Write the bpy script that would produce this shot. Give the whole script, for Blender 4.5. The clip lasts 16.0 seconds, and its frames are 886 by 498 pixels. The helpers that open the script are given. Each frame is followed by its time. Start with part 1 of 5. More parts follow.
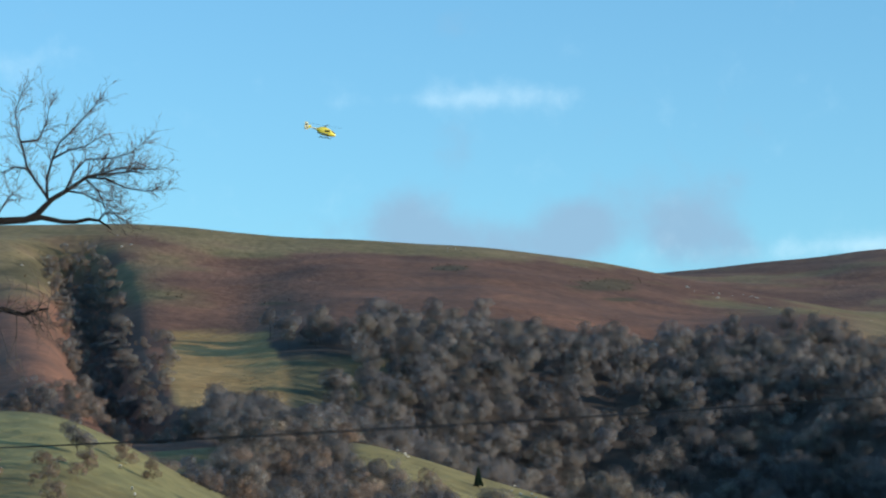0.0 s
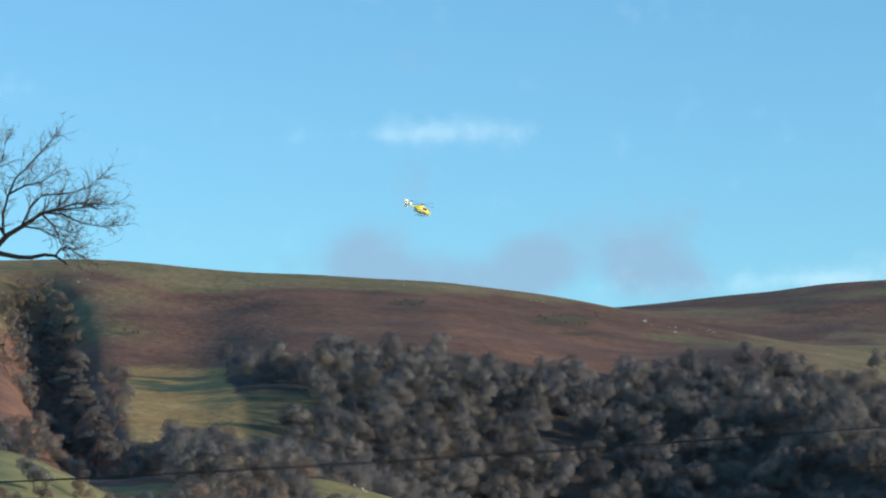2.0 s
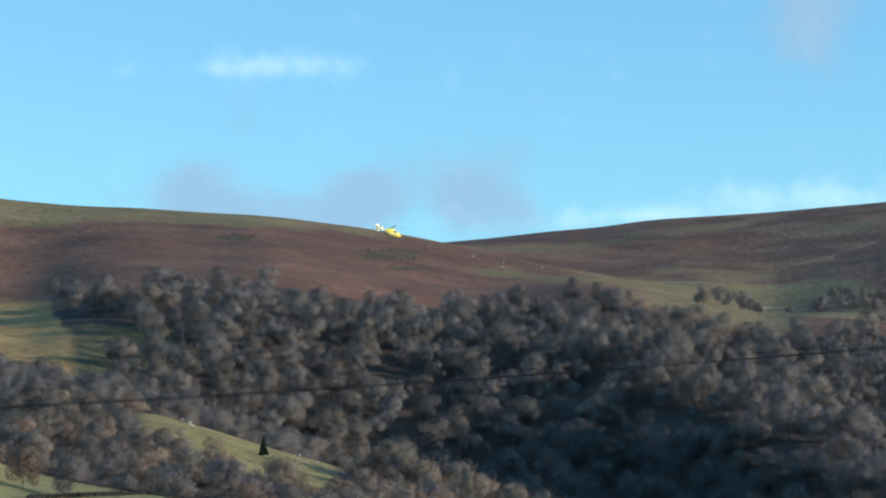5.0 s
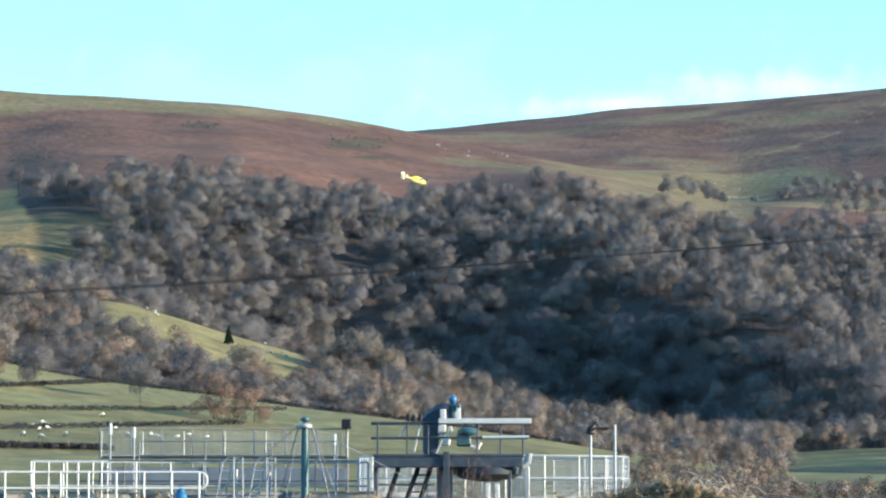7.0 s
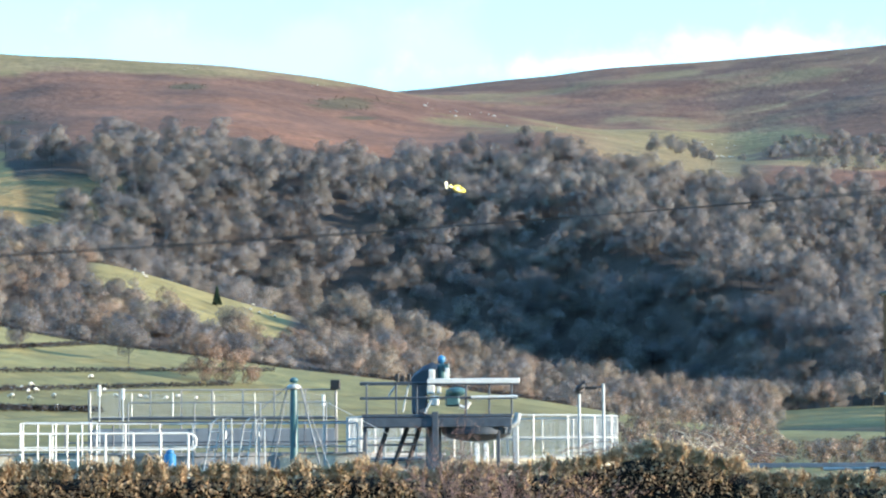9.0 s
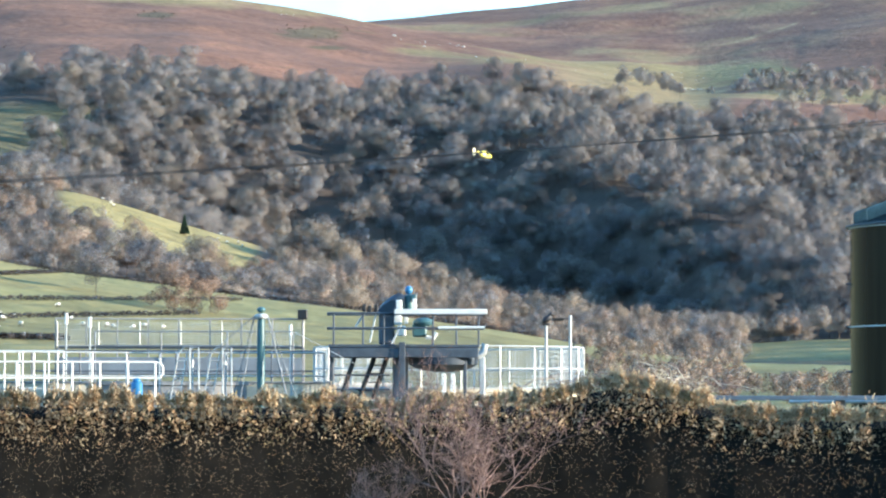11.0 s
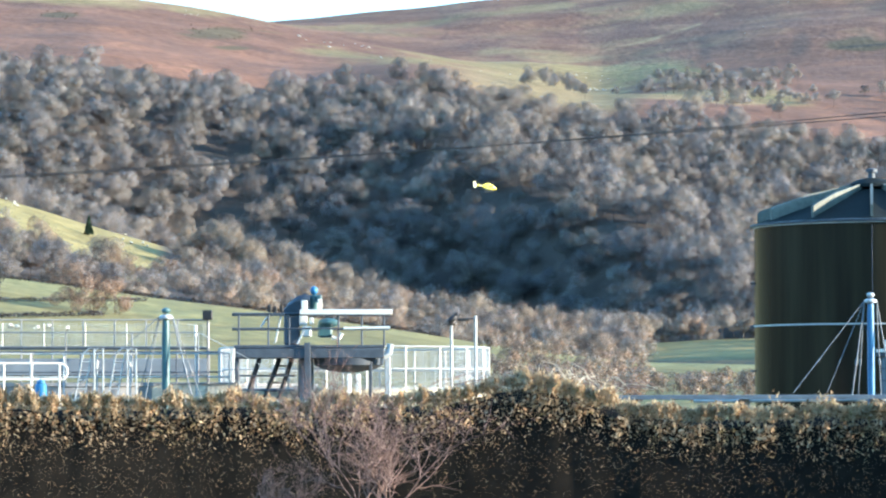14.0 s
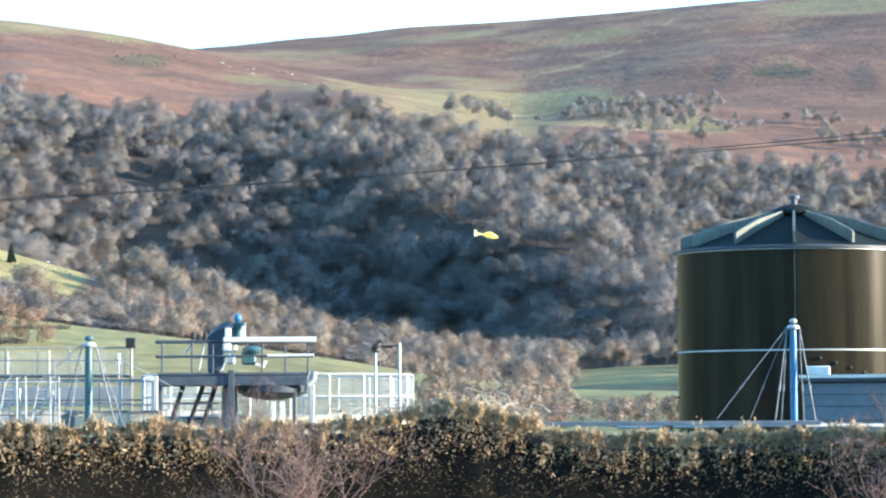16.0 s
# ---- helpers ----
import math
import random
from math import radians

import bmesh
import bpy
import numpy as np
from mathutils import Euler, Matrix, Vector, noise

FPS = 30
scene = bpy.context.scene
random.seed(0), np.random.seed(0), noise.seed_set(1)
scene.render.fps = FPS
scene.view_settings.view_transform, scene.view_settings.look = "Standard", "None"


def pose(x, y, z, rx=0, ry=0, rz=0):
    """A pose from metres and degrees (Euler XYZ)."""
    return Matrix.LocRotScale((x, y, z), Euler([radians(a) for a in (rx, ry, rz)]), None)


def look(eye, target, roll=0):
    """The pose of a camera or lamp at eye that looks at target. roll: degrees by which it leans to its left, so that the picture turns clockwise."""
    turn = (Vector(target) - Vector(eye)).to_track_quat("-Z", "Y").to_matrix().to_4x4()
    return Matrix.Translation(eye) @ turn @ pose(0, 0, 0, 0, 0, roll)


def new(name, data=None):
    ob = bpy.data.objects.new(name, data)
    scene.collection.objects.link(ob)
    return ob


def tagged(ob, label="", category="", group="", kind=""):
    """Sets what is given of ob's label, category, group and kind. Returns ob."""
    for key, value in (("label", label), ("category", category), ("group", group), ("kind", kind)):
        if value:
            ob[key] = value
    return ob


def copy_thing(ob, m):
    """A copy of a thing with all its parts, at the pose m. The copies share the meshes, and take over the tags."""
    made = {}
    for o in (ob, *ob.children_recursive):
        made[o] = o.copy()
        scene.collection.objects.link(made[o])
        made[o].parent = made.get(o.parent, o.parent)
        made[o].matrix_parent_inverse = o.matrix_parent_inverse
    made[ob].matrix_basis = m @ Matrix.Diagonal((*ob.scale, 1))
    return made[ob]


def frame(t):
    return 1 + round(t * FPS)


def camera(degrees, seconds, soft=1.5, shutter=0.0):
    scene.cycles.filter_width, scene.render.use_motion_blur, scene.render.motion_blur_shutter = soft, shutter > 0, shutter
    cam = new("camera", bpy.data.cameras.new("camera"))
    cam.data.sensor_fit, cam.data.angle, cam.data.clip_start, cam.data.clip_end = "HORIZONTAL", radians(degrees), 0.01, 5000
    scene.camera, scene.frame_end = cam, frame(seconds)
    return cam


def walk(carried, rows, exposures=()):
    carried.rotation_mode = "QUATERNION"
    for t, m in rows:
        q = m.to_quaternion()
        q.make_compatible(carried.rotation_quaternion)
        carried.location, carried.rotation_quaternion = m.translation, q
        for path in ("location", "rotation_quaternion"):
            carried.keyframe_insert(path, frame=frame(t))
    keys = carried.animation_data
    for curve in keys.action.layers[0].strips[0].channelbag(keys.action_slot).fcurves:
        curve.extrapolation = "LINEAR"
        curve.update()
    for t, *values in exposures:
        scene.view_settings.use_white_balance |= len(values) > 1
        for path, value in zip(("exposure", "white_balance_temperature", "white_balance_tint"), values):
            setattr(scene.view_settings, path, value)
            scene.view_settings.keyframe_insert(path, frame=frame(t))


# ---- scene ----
EYE = Vector((0.0, 0.0, 1.7))
cam = camera(17.0, 16.0, soft=2.2)
# the tripod-less camera turns on the spot: seconds, bearing, tilt, lean (degrees)
TURNS = [
    (0, -9.009, 7.585, -0.350),
    (0.5, -8.784, 7.261, -0.145),
    (1, -8.435, 8.326, -0.162),
    (1.5, -7.930, 8.741, -0.068),
    (2, -8.173, 8.260, -0.126),
    (2.5, -7.633, 8.065, 0.013),
    (3, -7.051, 8.576, -0.100),
    (3.5, -7.048, 8.703, -0.251),
    (4, -6.953, 7.611, -0.349),
    (4.5, -5.564, 7.085, -0.088),
    (4.7, -5.043, 7.107, 0.004),
    (6.8, -4.407, 4.956, 0.191),
    (7, -4.159, 4.850, 0.031),
    (7.5, -4.114, 4.115, -0.016),
    (8, -3.715, 3.974, 0.221),
    (8.2, -3.923, 4.103, 0.357),
    (10.5, -3.767, 3.550, 0.187),
    (11, -3.309, 2.739, -0.044),
    (11.5, -3.324, 2.098, -0.031),
    (12, -2.523, 2.398, 0.047),
    (12.5, -2.333, 3.169, 0.010),
    (13, -2.875, 3.003, -0.059),
    (13.5, -2.279, 2.863, 0.126),
    (14, -1.477, 2.743, 0.134),
    (14.5, -0.118, 3.162, -0.037),
    (15, -0.476, 2.879, -0.079),
    (15.5, -0.481, 2.925, 0.273),
    (16, 0.000, 3.260, 0.311),
]
EXPOSURE = [(0, 0.0), (4.5, 0.0), (5.6, 0.5), (7.0, 1.05), (8.2, 1.38), (10.5, 1.58), (11.2, 1.75), (12.0, 1.9), (16, 1.92)]
walk(cam, [(t, pose(*EYE, 90 + up, 0, -b) @ pose(0, 0, 0, 0, 0, -lean)) for t, b, up, lean in TURNS], EXPOSURE)


def at(bearing, height, dist):
    """A place by its bearing and elevation in degrees and its level distance from the viewpoint."""
    b, h = radians(bearing), radians(height)
    return Vector((dist * math.sin(b), dist * math.cos(b), EYE.z + dist * math.tan(h)))


# ---------------------------------------------------------------- light
SUN_BEARING, SUN_HEIGHT = 99.0, 10.8
sun = new("sun", bpy.data.lights.new("sun", "SUN"))
sun.data.energy, sun.data.angle, sun.data.color = 4.3, radians(0.55), (1.0, 0.88, 0.72)
sun.matrix_world = look((0, 0, 50), Vector((0, 0, 50)) - (at(SUN_BEARING, SUN_HEIGHT, 100) - EYE))


class Nodes:
    """Short-hand to wire a node tree."""

    def __init__(self, tree):
        self.tree = tree
        tree.nodes.clear()

    def add(self, kind, **sets):
        n = self.tree.nodes.new(kind)
        for k, v in sets.items():
            setattr(n, k, v)
        return n

    def put(self, socket, value):
        if hasattr(value, "is_linked"):
            self.tree.links.new(value, socket)
        elif value is not None:
            socket.default_value = value

    def math(self, op, a, b=None, c=None, clamp=False):
        n = self.add("ShaderNodeMath", operation=op, use_clamp=clamp)
        for s, v in zip(n.inputs, (a, b, c)):
            self.put(s, v)
        return n.outputs[0]

    def mix(self, f, a, b, mode="MIX"):
        n = self.add("ShaderNodeMix", data_type="RGBA", blend_type=mode)
        self.put(n.inputs[0], f)
        self.put(n.inputs[6], a)
        self.put(n.inputs[7], b)
        return n.outputs[2]

    def noise(self, vec, scale, detail=4.0, rough=0.55):
        n = self.add("ShaderNodeTexNoise")
        self.put(n.inputs["Vector"], vec)
        n.inputs["Scale"].default_value, n.inputs["Detail"].default_value = scale, detail
        n.inputs["Roughness"].default_value = rough
        return n.outputs[0]

    def ramp(self, f, lo, hi):
        n = self.add("ShaderNodeMapRange", clamp=True, interpolation_type="SMOOTHSTEP")
        self.put(n.inputs[0], f)
        n.inputs[1].default_value, n.inputs[2].default_value = lo, hi
        return n.outputs[0]


def sky_world():
    world = bpy.data.worlds.new("sky")
    scene.world = world
    world.use_nodes = True
    g = Nodes(world.node_tree)
    sky = g.add("ShaderNodeTexSky", sky_type="NISHITA", sun_disc=False)
    sky.sun_elevation, sky.sun_rotation = radians(SUN_HEIGHT), radians(SUN_BEARING)
    sky.air_density, sky.dust_density, sky.ozone_density = 1.0, 0.3, 2.0
    way = g.add("ShaderNodeTexCoord").outputs["Generated"]
    sep = g.add("ShaderNodeSeparateXYZ")
    g.put(sep.inputs[0], way)
    az = g.math("MULTIPLY", g.math("ARCTAN2", sep.outputs[0], sep.outputs[1]), 57.2958)
    el = g.math("MULTIPLY", g.math("ARCSINE", sep.outputs[2]), 57.2958)
    wisp = g.noise(way, 55.0, 6.0, 0.6)
    billow = g.noise(way, 30.0, 6.0, 0.55)

    def bank(spots, grain, lo, hi, ragged):
        total = None
        for a, e, wa, we, amount in spots:
            x = g.math("DIVIDE", g.math("SUBTRACT", az, a), wa)
            y = g.math("DIVIDE", g.math("SUBTRACT", el, e), we)
            d = g.math("ADD", g.math("MULTIPLY", x, x), g.math("MULTIPLY", y, y))
            m = g.math("MULTIPLY", g.math("EXPONENT", g.math("MULTIPLY", d, -1.0)), amount)
            total = m if total is None else g.math("ADD", total, m)
        return g.ramp(g.math("ADD", total, g.math("MULTIPLY", g.math("SUBTRACT", grain, 0.5), ragged)), lo, hi)

    grey = bank([(-9.6, 7.9, 1.1, 0.7, 0.8), (-6.3, 8.0, 0.8, 0.65, 0.8), (-4.3, 8.1, 0.85, 0.75, 0.85),
                 (-7.8, 7.6, 1.4, 0.5, 0.6), (-3.0, 7.5, 0.6, 0.5, 0.5), (2.4, 11.6, 1.3, 1.2, 0.6)], billow, 0.12, 0.85, 1.7)
    white = bank([(-7.6, 10.55, 1.7, 0.28, 0.7), (-9.6, 10.45, 1.4, 0.15, 0.35), (-17.4, 11.0, 0.9, 0.35, 0.6),
                  (-0.6, 7.6, 1.6, 0.22, 0.9), (-3.6, 7.5, 1.6, 0.3, 0.45), (2.5, 7.9, 3.0, 0.4, 0.95)], wisp, 0.1, 1.5, 1.9)
    clear = g.mix(1.0, sky.outputs[0], (0.9, 1.42, 1.68, 1), "MULTIPLY")
    col = g.mix(g.math("MULTIPLY", grey, 0.85), clear, (2.1, 3.4, 4.75, 1))
    col = g.mix(g.math("MULTIPLY", white, 0.5), col, (5.4, 7.2, 8.2, 1))
    bg = g.add("ShaderNodeBackground")
    g.put(bg.inputs[0], col)
    bg.inputs[1].default_value = 0.15
    g.put(g.add("ShaderNodeOutputWorld").inputs[0], bg.outputs[0])


sky_world()


# ---------------------------------------------------------------- materials
def material(name, base, dark=None, scale=3.0, rough=0.7, metal=0.0, bump=0.0, coarse=0.3, attr=None, lace=0.0, through_light=0.0, stretch=None, shine=None):
    """A node material: two colours mottled by a coarse and a fine noise, with bump; attr names a colour attribute that is the base."""
    mat = bpy.data.materials.new(name)
    mat.use_nodes = True
    g = Nodes(mat.node_tree)
    p = g.add("ShaderNodeBsdfPrincipled")
    co = g.add("ShaderNodeTexCoord").outputs["Object"]
    if stretch:
        m = g.add("ShaderNodeMapping")
        m.inputs["Scale"].default_value = stretch
        g.put(m.inputs["Vector"], co)
        co = m.outputs[0]
    fine, big = g.noise(co, scale, 6.0), g.noise(co, scale * coarse * 0.3, 3.0)
    f = g.ramp(g.math("ADD", g.math("MULTIPLY", fine, 0.55), g.math("MULTIPLY", big, 0.45)), 0.32, 0.68)
    if attr:
        a = g.add("ShaderNodeAttribute", attribute_name=attr)
        low = g.mix(1.0, a.outputs[0], (*dark, 1), "MULTIPLY")
        high = g.mix(1.0, a.outputs[0], (*base, 1), "MULTIPLY")
        col = g.mix(f, low, high)
    else:
        col = g.mix(f, (*(dark or [c * 0.7 for c in base]), 1), (*base, 1))
    g.put(p.inputs["Base Color"], col)
    p.inputs["Metallic"].default_value = metal
    g.put(p.inputs["Roughness"], g.math("ADD", rough - 0.08, g.math("MULTIPLY", fine, 0.16)))
    if rough > 0.75:
        p.inputs["Specular IOR Level"].default_value = 0.15
    if shine is not None:
        p.inputs["Specular IOR Level"].default_value = shine
    if bump:
        b = g.add("ShaderNodeBump")
        b.inputs["Strength"].default_value = bump
        b.inputs["Distance"].default_value = 0.3 / scale
        g.put(b.inputs["Height"], fine)
        g.put(p.inputs["Normal"], b.outputs[0])
    shader = p.outputs[0]
    if through_light:
        t = g.add("ShaderNodeBsdfTranslucent")
        g.put(t.inputs[0], col)
        m = g.add("ShaderNodeMixShader")
        m.inputs[0].default_value = through_light
        g.put(m.inputs[1], shader)
        g.put(m.inputs[2], t.outputs[0])
        shader = m.outputs[0]
    if lace:
        hole = g.add("ShaderNodeBsdfTransparent")
        m = g.add("ShaderNodeMixShader")
        g.put(m.inputs[0], g.ramp(g.noise(co, 3.2, 2.0, 0.6), lace - 0.16, lace + 0.16))
        g.put(m.inputs[1], hole.outputs[0])
        g.put(m.inputs[2], shader)
        shader = m.outputs[0]
    g.put(g.add("ShaderNodeOutputMaterial").inputs[0], shader)
    return mat


LAND = material("land", (1.25, 1.25, 1.25), (0.72, 0.72, 0.72), 0.12, 0.95, bump=0.6, coarse=0.25, attr="ground_colour")
TWIG = material("bare_twigs", (1.15, 1.14, 1.12), (0.8, 0.8, 0.8), 0.5, 0.9, attr="tint", through_light=0.3, lace=0.56)
BARK = material("bark", (0.034, 0.028, 0.024), (0.015, 0.012, 0.011), 6.0, 0.9, bump=0.6)
RED_TWIG = material("reddish_twig", (0.31, 0.2, 0.165), (0.17, 0.11, 0.09), 8.0, 0.8)
HEDGE_LEAF = material("hedge_leaf", (1.3, 1.25, 1.15), (0.6, 0.6, 0.6), 1.4, 0.8, attr="tint", through_light=0.35)
# the shade between the hedge's leaves is put into this near-black colour
HEDGE_SHADE = material("hedge_shade", (0.016, 0.013, 0.01), (0.006, 0.005, 0.004), 5.0, 0.95)
NEEDLE = material("conifer_needles", (0.035, 0.055, 0.03), (0.015, 0.03, 0.015), 1.0, 0.85)
YELLOW = material("yellow_paint", (0.92, 0.79, 0.11), (0.87, 0.72, 0.09), 2.0, 0.3)
PALE_YELLOW = material("pale_yellow_paint", (0.86, 0.83, 0.58), (0.8, 0.76, 0.48), 2.0, 0.35)
FINE_TWIG = material("fine_twig", (0.2, 0.155, 0.125), (0.09, 0.068, 0.055), 9.0, 0.85)
WHITE = material("white_paint", (0.8, 0.79, 0.72), (0.64, 0.63, 0.56), 5.0, 0.4)
GLASS = material("dark_glass", (0.012, 0.016, 0.02), (0.008, 0.01, 0.013), 2.0, 0.08)
BLACK = material("black_rubber", (0.02, 0.02, 0.02), (0.012, 0.012, 0.012), 6.0, 0.6)
STEEL = material("galvanised_steel", (0.5, 0.52, 0.5), (0.36, 0.38, 0.37), 9.0, 0.4, 0.15, bump=0.1)
DULL_STEEL = material("weathered_steel", (0.075, 0.095, 0.115), (0.04, 0.052, 0.066), 4.0, 0.55, 0.0, bump=0.2)
TEAL = material("teal_paint", (0.06, 0.15, 0.16), (0.035, 0.1, 0.11), 5.0, 0.4)
BLUE = material("blue_paint", (0.03, 0.19, 0.36), (0.02, 0.13, 0.26), 5.0, 0.35)
CREAM = material("cream_concrete", (0.62, 0.56, 0.43), (0.48, 0.42, 0.31), 3.0, 0.85, bump=0.4)
CONCRETE = material("grey_concrete", (0.3, 0.3, 0.29), (0.2, 0.2, 0.19), 2.0, 0.85, bump=0.4)
ENAMEL = material("olive_enamel", (0.036, 0.031, 0.018), (0.014, 0.012, 0.009), 1.6, 0.2, bump=0.03, coarse=0.6, stretch=(1.0, 1.0, 0.06), shine=0.12)
ROOF = material("slate_green_panel", (0.014, 0.021, 0.021), (0.007, 0.011, 0.011), 2.0, 0.8, bump=0.1)
RIB = material("pale_rib", (0.15, 0.165, 0.135), (0.075, 0.085, 0.07), 4.0, 0.5)
HOOD = material("dark_hood_paint", (0.035, 0.055, 0.075), (0.018, 0.028, 0.04), 4.0, 0.5, bump=0.1)
WALL_GREY = material("grey_cladding", (0.17, 0.2, 0.22), (0.12, 0.14, 0.155), 2.0, 0.55, bump=0.1)
CABLE = material("black_cable", (0.02, 0.02, 0.022), None, 3.0, 0.6)
WOOL = material("wool", (0.72, 0.7, 0.62), (0.55, 0.52, 0.45), 6.0, 0.95)
STONE = material("pale_stone", (0.5, 0.48, 0.43), (0.32, 0.31, 0.28), 2.0, 0.9, bump=0.6)
FEATHER = material("black_feather", (0.012, 0.012, 0.014), None, 8.0, 0.5)


# ---------------------------------------------------------------- mesh helpers
class Shape:
    """Gathers vertices and faces of one mesh."""

    def __init__(self):
        self.v, self.f = [], []

    def ring_tube(self, rings, cap=True):
        """Skin between equal rings of points."""
        n, base = len(rings[0]), len(self.v)
        for r in rings:
            self.v.extend(Vector(p) for p in r)
        for i in range(len(rings) - 1):
            for j in range(n):
                a, b = base + i * n + j, base + i * n + (j + 1) % n
                self.f.append((a, b, b + n, a + n))
        if cap:
            self.f.append(tuple(base + j for j in reversed(range(n))))
            self.f.append(tuple(base + (len(rings) - 1) * n + j for j in range(n)))
        return self

    def tube(self, points, radii, sides=8, cap=True):
        pts = [Vector(p) for p in points]
        if not hasattr(radii, "__len__"):
            radii = [radii] * len(pts)
        rings = []
        side = None
        for i, p in enumerate(pts):
            d = (pts[min(i + 1, len(pts) - 1)] - pts[max(i - 1, 0)]).normalized()
            if side is None:
                side = d.orthogonal().normalized()
            side = (side - d * side.dot(d)).normalized()
            up = d.cross(side)
            rings.append([p + radii[i] * (math.cos(k) * side + math.sin(k) * up)
                          for k in (2 * math.pi * j / sides for j in range(sides))])
        return self.ring_tube(rings, cap)

    def lathe(self, profile, centre=(0, 0, 0), sides=32, cap=True):
        """Profile of (radius, height) turned round the upright axis."""
        c = Vector(centre)
        rings = [[c + Vector((r * math.cos(k), r * math.sin(k), z)) for k in (2 * math.pi * j / sides for j in range(sides))]
                 for r, z in profile]
        return self.ring_tube(rings, cap)

    def box(self, centre, size, m=None, bevel=0.12):
        """A box with chamfered upright and level edges."""
        c = Vector(centre)
        x, y, z = (s / 2 for s in size)
        e = min(x, y, z) * bevel * 2
        rings = []
        for zz, k in ((-z, e), (-z + e, 0), (z - e, 0), (z, e)):
            a, b = x - k, y - k
            ring = [(a, b - e), (a - e, b), (-a + e, b), (-a, b - e), (-a, -b + e), (-a + e, -b), (a - e, -b), (a, -b + e)]
            rings.append([Vector((p, q, zz)) for p, q in ring])
        rings = [[c + (m @ p if m else p) for p in r] for r in rings]
        return self.ring_tube(rings)

    def ball(self, centre, radii, sides=14, rows=9, m=None):
        c = Vector(centre)
        rings = []
        for i in range(rows + 1):
            a = math.pi * min(max(i / rows, 0.01), 0.99)
            ring = [Vector((radii[0] * math.sin(a) * math.cos(k), radii[1] * math.sin(a) * math.sin(k), -radii[2] * math.cos(a)))
                    for k in (2 * math.pi * j / sides for j in range(sides))]
            rings.append([c + (m @ p if m else p) for p in ring])
        return self.ring_tube(rings)

    def mesh(self, name, mat, smooth=True):
        me = bpy.data.meshes.new(name)
        me.from_pydata([tuple(p) for p in self.v], [], self.f)
        me.materials.append(mat)
        if smooth:
            me.shade_smooth()
            me.set_sharp_from_angle(angle=radians(38))
        me.update()
        return me


def part(name, shape, mat, parent=None, label="", smooth=True):
    me = shape if isinstance(shape, bpy.types.Mesh) else shape.mesh(name, mat, smooth)
    ob = new(name, me)
    if parent is not None:
        ob.parent = parent
    if label:
        tagged(ob, label)
    return ob


def thing(name, label, category, place=(0, 0, 0), turn=0.0, group="", kind=""):
    """An Empty at a thing's base."""
    ob = new(name)
    ob.matrix_basis = pose(*place, 0, 0, turn)
    return tagged(ob, label, category, group, kind)


def array_mesh(name, verts, faces, mat, attr=None, colours=None, normals=None):
    """A mesh from numpy arrays: faces of one size, colours per vertex."""
    me = bpy.data.meshes.new(name)
    k = faces.shape[1]
    me.vertices.add(len(verts))
    me.vertices.foreach_set("co", np.ascontiguousarray(verts, dtype=np.float32).ravel())
    me.loops.add(faces.size)
    me.loops.foreach_set("vertex_index", np.ascontiguousarray(faces, dtype=np.int32).ravel())
    me.polygons.add(len(faces))
    me.polygons.foreach_set("loop_start", np.arange(0, faces.size, k, dtype=np.int32))
    me.update(calc_edges=True)
    me.materials.append(mat)
    if normals is not None:
        me.normals_split_custom_set_from_vertices(np.ascontiguousarray(normals, dtype=np.float32).tolist())
    if attr:
        layer = me.attributes.new(attr, "FLOAT_COLOR", "POINT")
        rgba = np.ones((len(verts), 4), dtype=np.float32)
        rgba[:, :3] = colours
        layer.data.foreach_set("color", rgba.ravel())
    return me


rng = np.random.default_rng(7)


def lattice(ix, iy, seed):
    h = (ix * 374761393 + iy * 668265263 + seed * 1442695041) & 0xFFFFFFFF
    h = ((h ^ (h >> 13)) * 1274126177) & 0xFFFFFFFF
    return ((h ^ (h >> 16)) & 0xFFFF) / 65535.0


def value_noise(x, y, seed=0):
    x, y = np.asarray(x, float), np.asarray(y, float)
    ix, iy = np.floor(x).astype(np.int64), np.floor(y).astype(np.int64)
    fx, fy = x - ix, y - iy
    fx, fy = fx * fx * (3 - 2 * fx), fy * fy * (3 - 2 * fy)
    a, b = lattice(ix, iy, seed), lattice(ix + 1, iy, seed)
    c, d = lattice(ix, iy + 1, seed), lattice(ix + 1, iy + 1, seed)
    return (a + (b - a) * fx) * (1 - fy) + (c + (d - c) * fx) * fy - 0.5


def fbm(x, y, size, octaves=4, seed=0):
    total, amp = 0.0, 1.0
    for o in range(octaves):
        total = total + amp * value_noise(np.asarray(x) / size * 2 ** o + 17.3 * o, np.asarray(y) / size * 2 ** o, seed + o)
        amp *= 0.5
    return total


# ---------------------------------------------------------------- the land
def line(b, text):
    """A line of the land: elevation by bearing, from 'bearing:elevation' pairs."""
    pairs = [tuple(map(float, p.split(":"))) for p in text.split()]
    fine = np.arange(-40.0, 30.0, 0.05)
    rough = np.interp(fine, [p[0] for p in pairs], [p[1] for p in pairs])
    bell = np.exp(-(np.arange(-24, 25) / 10.0) ** 2)
    eased = np.convolve(np.pad(rough, 24, mode="edge"), bell / bell.sum(), mode="valid")
    return np.interp(b, fine, eased)


def field_crest(b):
    return line(b, "-24:4.2 -17.5:4.25 -16.4:4.2 -15:3.6 -13.4:2.77 -12.6:2.58 -11.6:2.38 -9.1:2.06 -6.6:1.68 -5.4:1.55 -2.5:1.2 -0.5:0.86 2:0.55 6:0.5 14:0.5")


